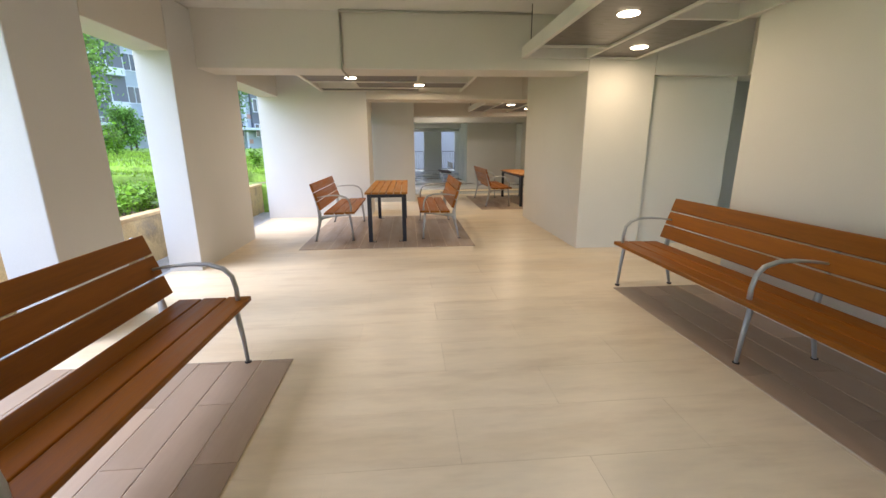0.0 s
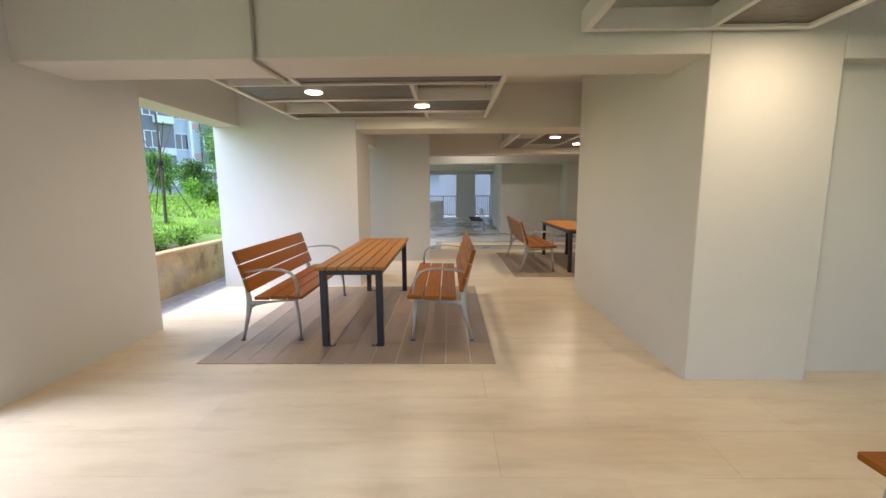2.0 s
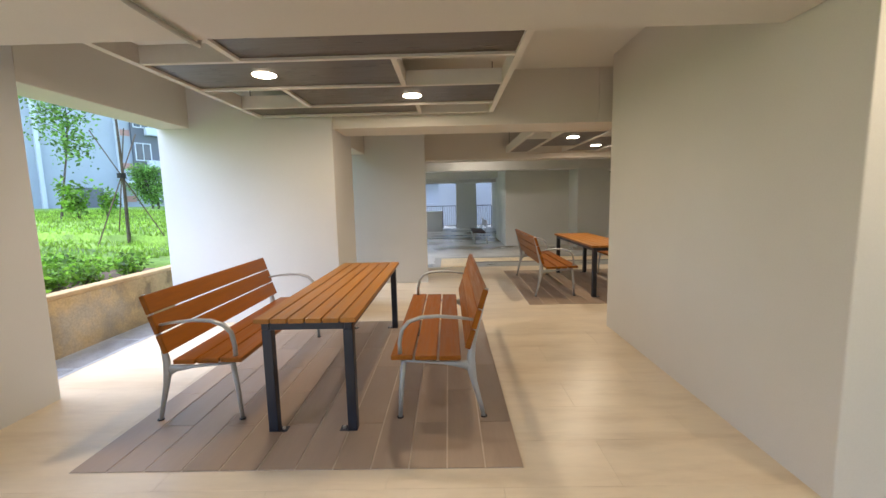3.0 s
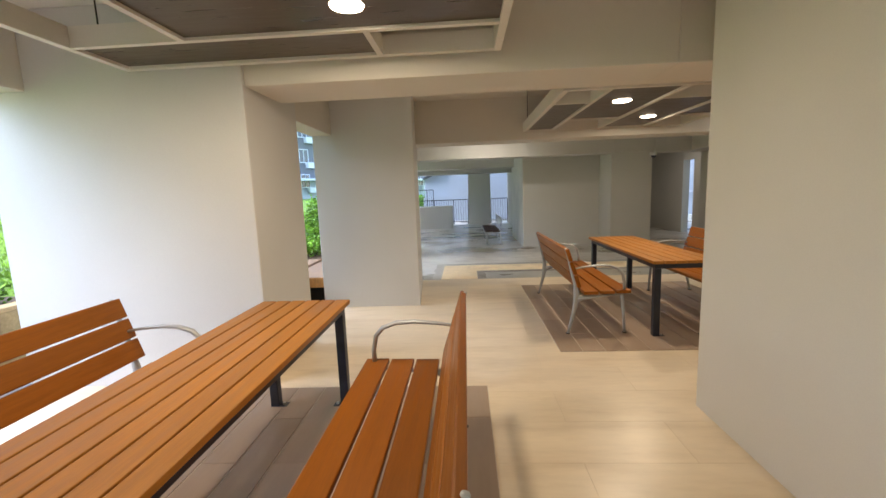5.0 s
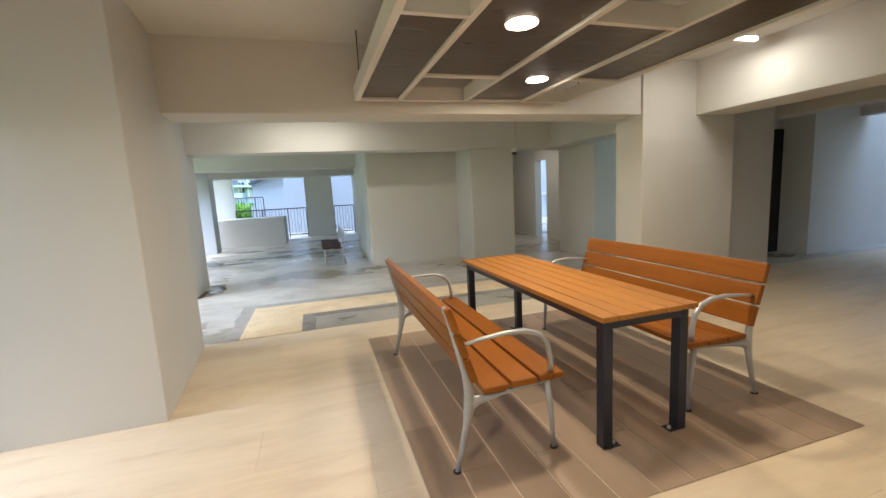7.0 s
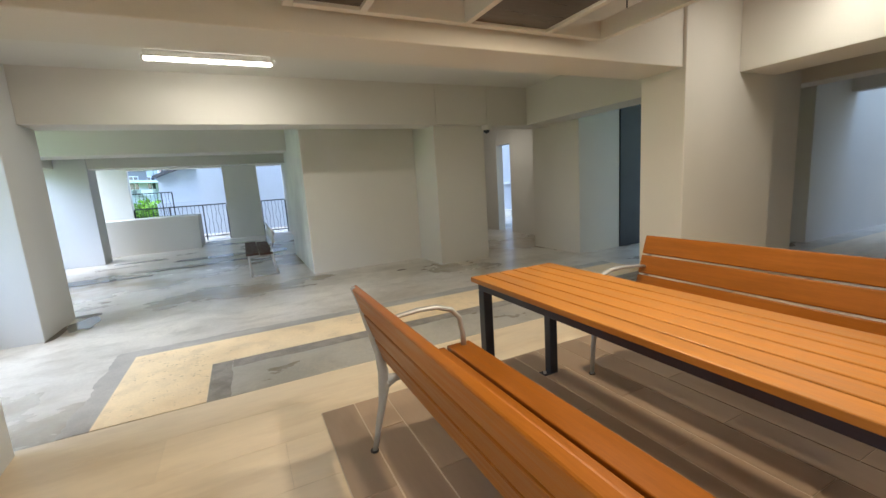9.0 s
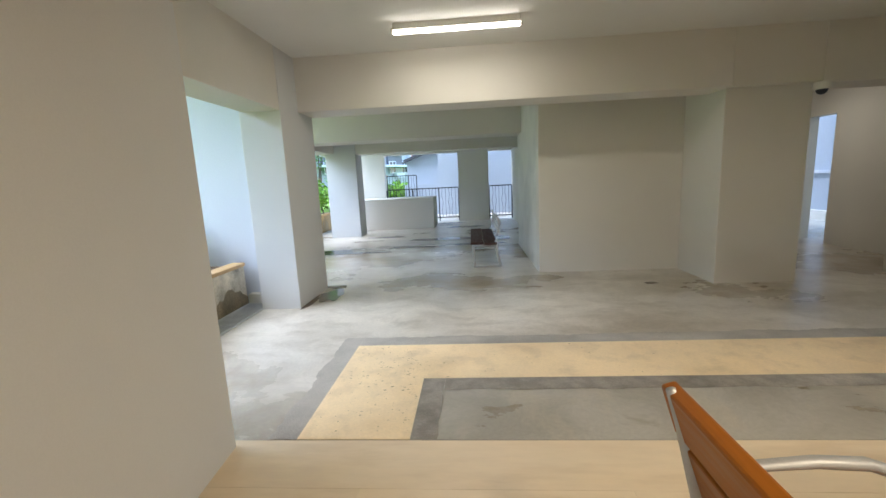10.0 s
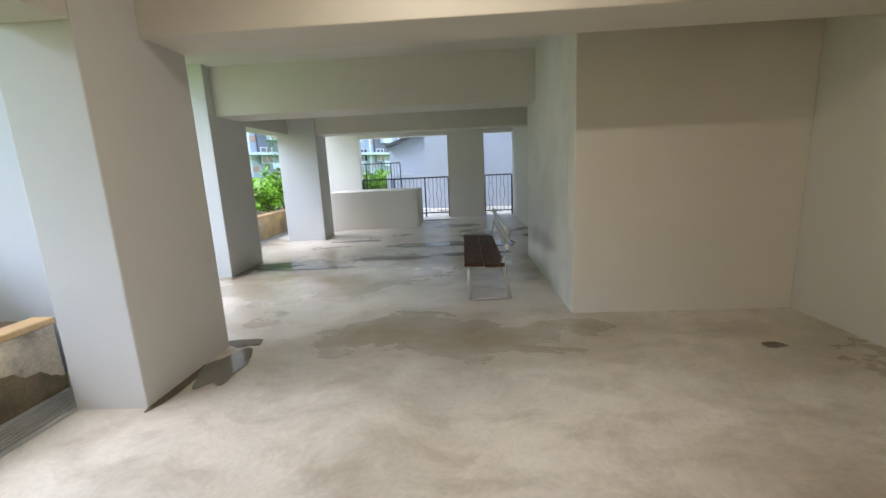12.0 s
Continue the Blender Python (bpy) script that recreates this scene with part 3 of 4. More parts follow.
g = setting("ground", ground_sheet(), LAWN, "bright green garden lawn rising away from the block", "ground")
for p in g.data.polygons:
    p.use_smooth = True
setting("soil_bed_1", box_bm(-2.35, -1.501, -4.0, 10.70, 0.30, 0.56, 0.02), SOIL, "brown planting soil behind the planter wall", "soil")
setting("soil_bed_2", box_bm(-0.6, 0.359, 13.42, 16.29, 0.30, 0.45, 0.02), SOIL, "brown planting soil behind the planter wall", "soil")
setting("soil_bed_3", box_bm(-0.9, 0.249, 10.71, 11.58, 0.30, 0.46, 0.02), SOIL, "brown planting soil behind the planter wall", "soil")
setting("soil_bed_4", box_bm(-2.2, -1.251, 16.91, 25.0, 0.30, 0.47, 0.02), SOIL, "brown planting soil behind the planter wall", "soil")


def leaf_mesh(name, centres, size, mat, rng, droop=0.3, long=1.8):
    """Many small pointed leaves as one mesh."""
    n = len(centres)
    c = np.asarray(centres)
    d = rng.normal(size=(n, 3))
    d[:, 2] = d[:, 2] * 0.6 - droop * rng.random(n)
    d /= np.linalg.norm(d, axis=1)[:, None]
    e = np.cross(d, rng.normal(size=(n, 3)))
    e /= np.linalg.norm(e, axis=1)[:, None]
    s = size * (0.6 + 0.8 * rng.random(n))[:, None]
    v = np.stack([c, c + d * s * long * 0.5 + e * s * 0.45, c + d * s * long, c + d * s * long * 0.5 - e * s * 0.45], 1).reshape(-1, 3)
    f = np.arange(4 * n).reshape(-1, 4)
    me = bpy.data.meshes.new(name)
    me.from_pydata(v.tolist(), [], f.tolist())
    me.materials.append(mat)
    me.update()
    return me


def make_shrub(seed, height, spread, leaves, size):
    rng = np.random.default_rng(seed)
    ob = thing("shrub", pose(0, 0, -5), "leafy bright green garden shrub in planting soil", "shrub", "shrubs in the garden bed")
    stems, cs = bmesh.new(), []
    for k in range(7):
        a = rng.random() * 6.28
        r = spread * (0.35 + 0.65 * rng.random())
        tip = Vector((r * math.cos(a), r * math.sin(a), height * (0.6 + 0.4 * rng.random())))
        mid = Vector((tip.x * 0.35, tip.y * 0.35, tip.z * 0.55))
        sweep(stems, [(0, 0, 0), mid, tip], [0.014, 0.010, 0.004], sides=5)
        for q in range(leaves // 7):
            t = 0.25 + 0.75 * rng.random() ** 0.7
            p = mid * (2 * t * (1 - t)) + tip * t * t
            cs.append(tuple(p + Vector(rng.normal(size=3)) * spread * 0.20))
    part("stem", stems, BARK, ob)
    lf = new("foliage", leaf_mesh("foliage", cs, size, LEAF, rng))
    lf.parent = ob
    return ob


SHRUBS = [make_shrub(1, 0.42, 0.30, 260, 0.055), make_shrub(2, 0.62, 0.34, 330, 0.06), make_shrub(3, 0.30, 0.32, 240, 0.045), make_shrub(4, 0.85, 0.42, 460, 0.065)]
rng = np.random.default_rng(11)


def scatter_shrubs(x0, x1, y0, y1, n, z, kinds=(0, 1, 2), lo=0.7, hi=1.15):
    for k in range(n):
        x, y = x0 + (x1 - x0) * rng.random(), y0 + (y1 - y0) * (k + rng.random()) / n
        src = SHRUBS[kinds[int(rng.random() * len(kinds))]]
        s = lo + (hi - lo) * rng.random()
        copy_thing(src, pose(x, y, z if z else lawn_height(x, y) - 0.02, 0, 0, rng.random() * 360) @ Matrix.Diagonal((s, s, s, 1)))


scatter_shrubs(-2.2, -1.72, 2.0, 10.4, 46, 0.55, (0, 2, 0), 0.55, 0.9)
scatter_shrubs(-3.0, -2.3, 2.5, 11.0, 18, 0, (2, 0), 0.5, 0.8)
scatter_shrubs(-0.45, 0.12, 13.5, 16.0, 20, 0.44, (0, 1, 2), 0.6, 1.0)
scatter_shrubs(-3.4, -0.9, 13.9, 19.5, 24, 0, (0, 1, 2, 3), 0.5, 0.85)
scatter_shrubs(-0.8, 0.1, 10.8, 11.5, 5, 0.45, (0, 2), 0.5, 0.8)
scatter_shrubs(-2.1, -1.4, 18.2, 24.6, 16, 0.46, (1, 3), 0.9, 1.3)
scatter_shrubs(-11.0, -6.0, 16.0, 28.0, 10, 0, (1, 3), 1.0, 1.5)
scatter_shrubs(-2.8, 0.2, 32.0, 35.5, 18, -0.35, (1, 3), 1.6, 2.1)


fl = thing("flower", pose(0.10, 15.67, 0.44), "single orange flower on a thin green stem", "flower")
part("stem", sweep(bmesh.new(), [(0, 0, 0), (0.01, 0.01, 0.28), (0.03, 0, 0.55)], [0.008, 0.007, 0.006], sides=5), LEAF, fl)
bm = bmesh.new()
for k in range(9):
    a = 2 * math.pi * k / 9
    c, s = math.cos(a), math.sin(a)
    bm.faces.new([bm.verts.new((0.03 + c * u - s * v, s * u + c * v, 0.55 + w)) for u, v, w in ((0.004, 0, 0), (0.04, -0.018, 0.018), (0.065, 0, 0.012), (0.04, 0.018, 0.018))])
part("petals", bm, FLOWER, fl)


def grass(name, x0, x1, y0, y1, n, seed, h=0.07):
    r = np.random.default_rng(seed)
    x = x1 - (x1 - x0) * r.random(n) ** 1.6
    y = y0 + (y1 - y0) * r.random(n)
    z = np.array([lawn_height(a, b) for a, b in zip(x, y)])
    keep = z > 0.3
    x, y, z = x[keep], y[keep], z[keep]
    n = len(x)
    a = r.random(n) * 6.28
    w = 0.008 + 0.010 * r.random(n) + 0.0012 * np.abs(x)
    hh = h * (0.5 + r.random(n)) * (1 + 0.04 * np.abs(x))
    lean = r.normal(size=(n, 2)) * 0.35
    base = np.stack([x, y, z - 0.01], 1)
    side = np.stack([np.cos(a) * w, np.sin(a) * w, np.zeros(n)], 1)
    tip = base + np.stack([lean[:, 0] * hh, lean[:, 1] * hh, hh], 1)
    v = np.stack([base - side, base + side, tip], 1).reshape(-1, 3)
    me = bpy.data.meshes.new(name)
    me.from_pydata(v.tolist(), [], np.arange(3 * n).reshape(-1, 3).tolist())
    me.materials.append(GRASS)
    return tagged(new(name, me), "short bright green grass of the lawn", "grass", kind="stuff")


grass("grass", -16, -2.2, 0, 26, 42000, 5)


def make_tree(seed, height, crown_r, crown_h, trunk_r, leaves, stems=1, size=0.11, label="slender leafy garden tree on the lawn"):
    r = np.random.default_rng(seed)
    ob = thing("tree", pose(0, 0, -20), label, "tree")
    trunk, cs = bmesh.new(), []
    base_z = height - crown_h
    for s in range(stems):
        off = Vector((r.normal() * 0.12, r.normal() * 0.12, 0)) if stems > 1 else Vector((0, 0, 0))
        lean = Vector((r.normal() * 0.25, r.normal() * 0.25, 0))
        top = off + lean + Vector((0, 0, height * 0.9))
        mids = [off + (top - off) * t + Vector((r.normal() * 0.05, r.normal() * 0.05, 0)) for t in (0.0, 0.25, 0.5, 0.75, 1.0)]
        sweep(trunk, mids, [trunk_r * 2 * (1 - 0.8 * t) for t in (0, 0.25, 0.5, 0.75, 1.0)], sides=7)
        for k in range(13):
            t = (base_z / height) * 0.9 + (1 - base_z / height * 0.9) * (k + r.random()) / 13
            p = off + (top - off) * min(1, t)
            a = r.random() * 6.28
            rr = crown_r * (0.45 + 0.6 * r.random()) * math.sin(math.pi * min(0.95, max(0.12, (t * height - base_z * 0.8) / (height - base_z * 0.8))) ** 0.8)
            q = p + Vector((rr * math.cos(a), rr * math.sin(a), rr * 0.45))
            sweep(trunk, [p, p.lerp(q, 0.5) + Vector((0, 0, 0.05)), q], [trunk_r * 0.7, trunk_r * 0.4, 0.008], sides=5)
            for w in range(leaves // (13 * stems)):
                u = 0.3 + 0.75 * r.random()
                cs.append(tuple(p.lerp(q, u) + Vector(r.normal(size=3)) * crown_r * 0.19))
    part("trunk", trunk, BARK, ob)
    lf = new("crown", leaf_mesh("crown", cs, size, TREELEAF, r, 0.4, 1.7))
    lf.parent = ob
    return ob


TREES = [make_tree(21, 5.2, 1.4, 3.5, 0.04, 5200, 3, 0.055), make_tree(22, 4.6, 1.3, 2.7, 0.05, 5200, 1, 0.06), make_tree(23, 2.0, 0.8, 1.6, 0.05, 4200, 2, 0.06), make_tree(24, 3.6, 0.9, 1.7, 0.03, 1500, 1, 0.06)]


def plant_tree(kind, x, y, s=1.0, rz=0):
    return copy_thing(TREES[kind], pose(x, y, lawn_height(x, y) - 0.05, 0, 0, rz) @ Matrix.Diagonal((s, s, s, 1)))


# ---- far buildings ----


def far_building(name, m, blank, bays, storeys, label, depth=6):
    """Local x runs along the facade, -y is outward: blank pale bays with ground openings, then window bays."""
    ob = thing(name, m, label, "building")
    bw = 5.0
    width = (blank + bays) * bw
    h = storeys * 2.8 + 1.0
    part("wall", box_bm(0, width, 0, depth, -2, h), FACADE, ob)
    part("roof", box_bm(-0.3, width + 0.3, -0.3, depth + 0.3, h, h + 0.4), FACADEGREY, ob)
    win = to_mesh("window", box_bm(-0.55, 0.55, -0.02, 0.05, 0, 1.4), GLASS)
    frm = bmesh.new()
    for x0, x1, z0, z1 in ((-0.61, -0.53, -0.06, 1.46), (0.53, 0.61, -0.06, 1.46), (-0.53, 0.53, -0.06, 0.02), (-0.53, 0.53, 1.38, 1.46), (-0.03, 0.03, 0.02, 1.38)):
        box_bm(x0, x1, -0.07, 0.0, z0, z1, 0, frm)
    frm = to_mesh("frame", frm, OUTWALL)
    ledge = to_mesh("ledge", box_bm(-0.75, 0.75, -0.55, 0.0, -0.75, -0.12), OUTWALL)
    band = to_mesh("salmon_band", box_bm(0.15, 0.95, -0.06, 0.0, -0.2, 0.3), FACADEPINK)
    opening = to_mesh("ground_opening", box_bm(-1.2, 1.2, -0.05, 0.0, 0.0, 2.0), FACADEGREY)
    fin = to_mesh("fin", box_bm(-0.12, 0.12, -0.5, 0.0, -1.0, h - 0.5), OUTWALL)
    for b in range(blank + bays):
        x0 = b * bw
        f = new("fin", fin)
        f.parent, f.location = ob, (x0, 0, 0)
        if b < blank:
            o = new("ground_opening", opening)
            o.parent, o.location = ob, (x0 + bw * 0.5, 0, 0)
            continue
        part("recess_panel", box_bm(x0 + 1.0, x0 + 3.6, -0.3, 0.0, 2.6, h - 0.6), FACADEGREY, ob, "dark grey facade bay")
        for q in range(storeys):
            z = 1.6 + q * 2.8
            for x, y in ((x0 + 1.75, -0.31), (x0 + 4.3, -0.01)):
                w = new("window", win)
                w.parent, w.location = ob, (x, y, z)
                f = new("frame", frm)
                f.parent = w
            lg = new("ledge", ledge)
            lg.parent, lg.location = ob, (x0 + 2.7, -0.3, z + 0.1)
            sb = new("salmon_band", band)
            sb.parent, sb.location = ob, (x0, 0, z - 0.6)
    part("canopy", box_bm(blank * bw, width + 0.2, -1.6, 0.0, 2.3, 2.55), OUTWALL, ob)
    return ob


far_building("apartment_building", pose(-42.6, 15.4, 1.0, 0, 0, 55), 6, 8, 8, "pale apartment building with dark grey window bays", 18)
far_building("apartment_building", pose(-60, -34, 1.0, 0, 0, 90), 0, 9, 8, "pale blue-white apartment building beyond the garden")

plant_tree(0, -4.75, 10.1, 0.95, 30)
plant_tree(1, -5.7, 20.9, 1.0, 80)
plant_tree(2, -16.5, 31.0, 1.4, 10)
plant_tree(1, -12.0, 29.5, 1.1, 140)
plant_tree(3, -9.5, 17.5, 1.3, 60)
plant_tree(2, -11.0, 25.5, 1.0, 20)
plant_tree(0, -5.2, 34.0, 1.2, 310)
plant_tree(2, -3.2, 33.0, 1.1, 190)
plant_tree(1, -13.0, 5.0, 1.1, 250)
plant_tree(1, -8.5, 26.0, 0.9, 20)

# staked young tree
st = thing("staked_tree", pose(-4.3, 13.4, lawn_height(-4.3, 13.4) - 0.05), "thin bare young tree held by three wooden stakes", "tree")
part("trunk", sweep(bmesh.new(), [(0, 0, 0), (0.03, 0, 1.4), (0.0, 0.02, 2.6), (-0.15, 0.0, 3.6)], [0.075, 0.06, 0.045, 0.02], sides=7), BARK, st)
for a in (0.4, 2.5, 4.6):
    part("stake", sweep(bmesh.new(), [(0.72 * math.cos(a), 0.72 * math.sin(a), 0), (-0.45 * math.cos(a), -0.45 * math.sin(a), 2.35)], [0.026, 0.022], sides=6), POLE, st)
part("tie", disc_bm(0.08, 1.40, 1.50, 12), BLACK, st)

# white gabled outbuilding beyond the railing
ob = thing("outbuilding", pose(0.1, 29.5, 0), "white rendered outbuilding with a dark sloping roof edge", "building")
part("wall", box_bm(0.40, 3.0, 0, 5, -0.4, 2.0), FACADE, ob)
bm = bmesh.new()
sweep(bm, [(0.45, 0.4, 1.88), (3.0, 0.4, 2.80)], [0.78, 0.78], [0.7, 0.7], square=True)
part("gable", bm, FACADE, ob)
part("side_block", box_bm(1.8, 9, -0.9, -0.01, -0.4, 4.6), FACADE, ob)
part("plinth_wall", box_bm(0.35, 1.795, -0.6, -0.01, -0.4, 1.2), FACADE, ob)
bm = bmesh.new()
sweep(bm, [(0.30, -0.15, 2.20), (0.96, -0.15, 2.44), (2.2, -0.15, 2.90)], [0.35, 0.35, 0.35], [0.10, 0.10, 0.10], square=True)
part("roof_edge", bm, ROOFDARK, ob)
setting("outer_wall_1", box_bm(11.62, 11.9, 17.0, 27.0, -0.4, 6.0), FACADE, "bluish white outer wall beyond the passage", "wall")
setting("outer_wall_ledge", box_bm(11.54, 11.618, 17.0, 27.0, 1.10, 1.17), OUTWALL, "thin white ledge along the outer wall", "trim")
setting("outer_wall_plinth", box_bm(11.50, 11.618, 17.0, 27.0, -0.4, 0.22), PLASTER, "pale plinth at the foot of the outer wall", "trim")
setting("ground_path", box_bm(-0.9, 14.0, 25.62, 31.0, -0.4, -0.06), CONC, "pale concrete yard beyond the railing", "pavement")

# ---- furniture ----


def bench(frames, length, y_start, label, group):
    """A slatted bench along y; x = 0 at the front feet, the back towards +x; frames: y of its cast end frames."""
    ob = thing("bench", pose(0, 0, 0), label, "bench", group)
    for k in range(3):
        x0 = -0.045 + k * 0.157
        part("seat_slat", box_bm(x0, x0 + 0.143, y_start, y_start + length, 0.418 - 0.004 * k, 0.451 - 0.004 * k, 0.007), WOOD, ob)
    lean = math.atan2(0.12, 0.38)
    for k in range(3):
        bm = box_bm(-0.018, 0.018, y_start, y_start + length, 0.0, 0.128, 0.007)
        bm.transform(Matrix.Translation((0.455 + 0.138 * k * math.sin(lean), 0, 0.485 + 0.139 * k * math.cos(lean))) @ Matrix.Rotation(lean, 4, "Y"))
        part("back_slat", bm, WOOD, ob)
    for y in frames:
        bm = bmesh.new()
        sweep(bm, [(0.0, y, 0.0), (0.012, y, 0.2), (0.035, y, 0.405)], [0.026, 0.032, 0.04], [0.022, 0.028, 0.036], up=(0, 1, 0), sides=8)
        fl = part("front_leg", bm, ALU, ob, smooth=True)
        bm = bmesh.new()
        sweep(bm, [(0.56, y, 0.0), (0.528, y, 0.13), (0.497, y, 0.25), (0.48, y, 0.34), (0.478, y, 0.42), (0.492, y, 0.52), (0.56, y, 0.79), (0.588, y, 0.875)],
              [0.026, 0.034, 0.042, 0.06, 0.055, 0.04, 0.03, 0.022], [0.024, 0.028, 0.032, 0.036, 0.034, 0.03, 0.026, 0.02], up=(0, 1, 0), sides=8)
        part("rear_upright", bm, ALU, ob, smooth=True)
        bm = bmesh.new()
        sweep(bm, [(0.03, y, 0.405), (0.15, y, 0.395), (0.30, y, 0.382), (0.42, y, 0.37), (0.49, y, 0.36)], [0.022, 0.02, 0.024, 0.05, 0.10], [0.03] * 5, up=(0, 1, 0), sides=8)
        part("seat_bearer", bm, ALU, ob, smooth=True)
        bm = bmesh.new()
        arm = [(0.53, y, 0.665), (0.40, y, 0.686), (0.27, y, 0.697), (0.16, y, 0.692), (0.075, y, 0.662), (0.03, y, 0.61), (0.012, y, 0.52), (0.012, y, 0.44)]
        sweep(bm, arm, [0.016, 0.02, 0.024, 0.026, 0.028, 0.028, 0.028, 0.03], [0.03, 0.034, 0.038, 0.04, 0.04, 0.038, 0.036, 0.036], up=(0, 1, 0), sides=10)
        part("armrest", bm, ALU, ob, "grey cast metal armrest", True)
        for fx in (0.0, 0.56):
            part("foot", disc_bm(0.022, 0.0, 0.012, 12, fx, y), BLACK, ob)
    return ob


pair = bench((0.04, 1.70), 1.74, 0.0, "orange-brown slatted wooden bench with grey cast metal arms at a table", "benches at the tables")
pair.matrix_world = pose(2.08, 7.44, 0)
copy_thing(pair, pose(1.01, 9.19, 0, 0, 0, 180))
copy_thing(pair, pose(4.24, 12.50, 0, 0, 0, 180))
copy_thing(pair, pose(5.19, 10.77, 0))
lb = bench((0.07, 1.65, 3.23), 3.30, 0.0, "long orange-brown slatted wooden bench with three cast metal arms", "long benches")
lb.matrix_world = pose(3.985, 1.86, 0)
copy_thing(lb, pose(0.77, 3.90, 0, 0, 0, 180))


def table(x0, x1, y0, y1, label):
    w, ln = x1 - x0, y1 - y0
    ob = thing("table", pose(x0, y0, 0), label, "table", "slatted tables")
    pw = w / 6
    for k in range(6):
        part("tabletop_plank", box_bm(k * pw + 0.005, (k + 1) * pw - 0.005, 0, ln, 0.722, 0.752, 0.004), TABLEWOOD, ob)
    for a, b, c, d in ((0.035, 0.085, 0.035, ln - 0.035), (w - 0.085, w - 0.035, 0.035, ln - 0.035)):
        part("side_rail", box_bm(a, b, c, d, 0.672, 0.7215, 0.004), NAVY, ob)
    for c in (0.035, ln - 0.085):
        part("end_rail", box_bm(0.086, w - 0.086, c, c + 0.05, 0.672, 0.7215, 0.004), NAVY, ob)
    for x in (0.035, w - 0.095):
        for y in (0.035, ln - 0.095):
            part("leg", box_bm(x, x + 0.06, y, y + 0.06, 0.008, 0.6715, 0.004), NAVY, ob)
            sx = 1 if x < w / 2 else -1
            bx = x + 0.06 if sx > 0 else x - 0.055
            fp = part("foot_plate", box_bm(min(x, bx), max(x + 0.06, bx + 0.055), y - 0.004, y + 0.064, 0.0, 0.0075, 0.002), NAVY, ob)
            part("bolt", disc_bm(0.011, 0.0075, 0.022, 6, bx + 0.026, y + 0.03), STEEL, fp)
    return ob


table(1.225, 1.86, 7.29, 9.50, "long table with brown wooden plank top and dark blue legs")
table(4.43, 5.06, 10.64, 12.71, "long table with orange-brown plank top and dark blue legs")

# portable dark bench on the concrete
pb = thing("portable_bench", pose(3.19, 17.78, 0), "dark brown plank bench on bent grey steel tube frames", "bench")
for k in range(2):
    part("seat_plank", box_bm(0.0 + k * 0.205, 0.195 + k * 0.205, -0.03, 1.75, 0.365 - 0.012 * k, 0.40 - 0.012 * k, 0.006), DARKWOOD, pb)
for y in (0.02, 1.68):
    part("front_leg", sweep(bmesh.new(), [(0.05, y, 0.015), (0.04, y, 0.36)], [0.042, 0.042], sides=8), STEEL, pb, smooth=True)
    part("floor_bar", sweep(bmesh.new(), [(0.04, y, 0.016), (0.45, y, 0.016)], [0.03, 0.03], sides=8), STEEL, pb, smooth=True)
    part("rear_upright", sweep(bmesh.new(), [(0.45, y, 0.015), (0.40, y, 0.25), (0.385, y, 0.40), (0.42, y, 0.55), (0.45, y, 0.68), (0.41, y, 0.76)], [0.042] * 6, sides=8), STEEL, pb, smooth=True)
    part("seat_bearer", sweep(bmesh.new(), [(0.03, y, 0.345), (0.39, y, 0.335)], [0.03, 0.03], sides=8), STEEL, pb, smooth=True)
for k in range(3):
    part("back_strip", box_bm(0.425, 0.445, 0.0, 1.70, 0.52 + 0.075 * k, 0.575 + 0.075 * k, 0.004), STEEL, pb)

# ---- plank tile areas under the furniture ----
MATS = [(0.315, 2.81, 6.95, 9.69, "mat under the first table"), (3.50, 5.93, 10.33, 12.98, "mat under the second table"), (-0.55, 1.06, 0.6, 3.85, "under the long bench"), (3.90, 4.795, 0.6, 5.01, "under the long bench")]

# ---- suspended ceiling trellises ----


def trellis(name_label, x0, x1, y0, y1, z, bars_x, bars_y, panels, rods, top):
    ob = thing("ceiling_trellis", pose(0, 0, 0), name_label, "ceiling trellis")
    h, w = 0.13, 0.05
    for x in (x0, x1 - w):
        part("edge_beam", box_bm(x, x + w, y0, y1, z, z + h, 0.003), TRIM, ob)
    for y in (y0, y1 - w):
        part("edge_beam", box_bm(x0 + w + 0.001, x1 - w - 0.001, y, y + w, z + 0.001, z + h - 0.001, 0.003), TRIM, ob)
    for x, a, b in bars_x:
        part("bar", box_bm(x - 0.02, x + 0.02, a, b, z + 0.002, z + h - 0.002), TRIM, ob)
    for y, a, b in bars_y:
        part("bar", box_bm(a, b, y - 0.02, y + 0.02, z + 0.003, z + h - 0.003), TRIM, ob)
    for a, b, c, d in panels:
        part("panel", box_bm(a, b, c, d, z + 0.022, z + 0.04), PANEL, ob, "dark brown wood-look panel")
    for x, y in rods:
        part("hanger_rod", sweep(bmesh.new(), [(x, y, z + h), (x, y, top)], [0.010, 0.010], sides=6), BLACK, ob)
    return ob


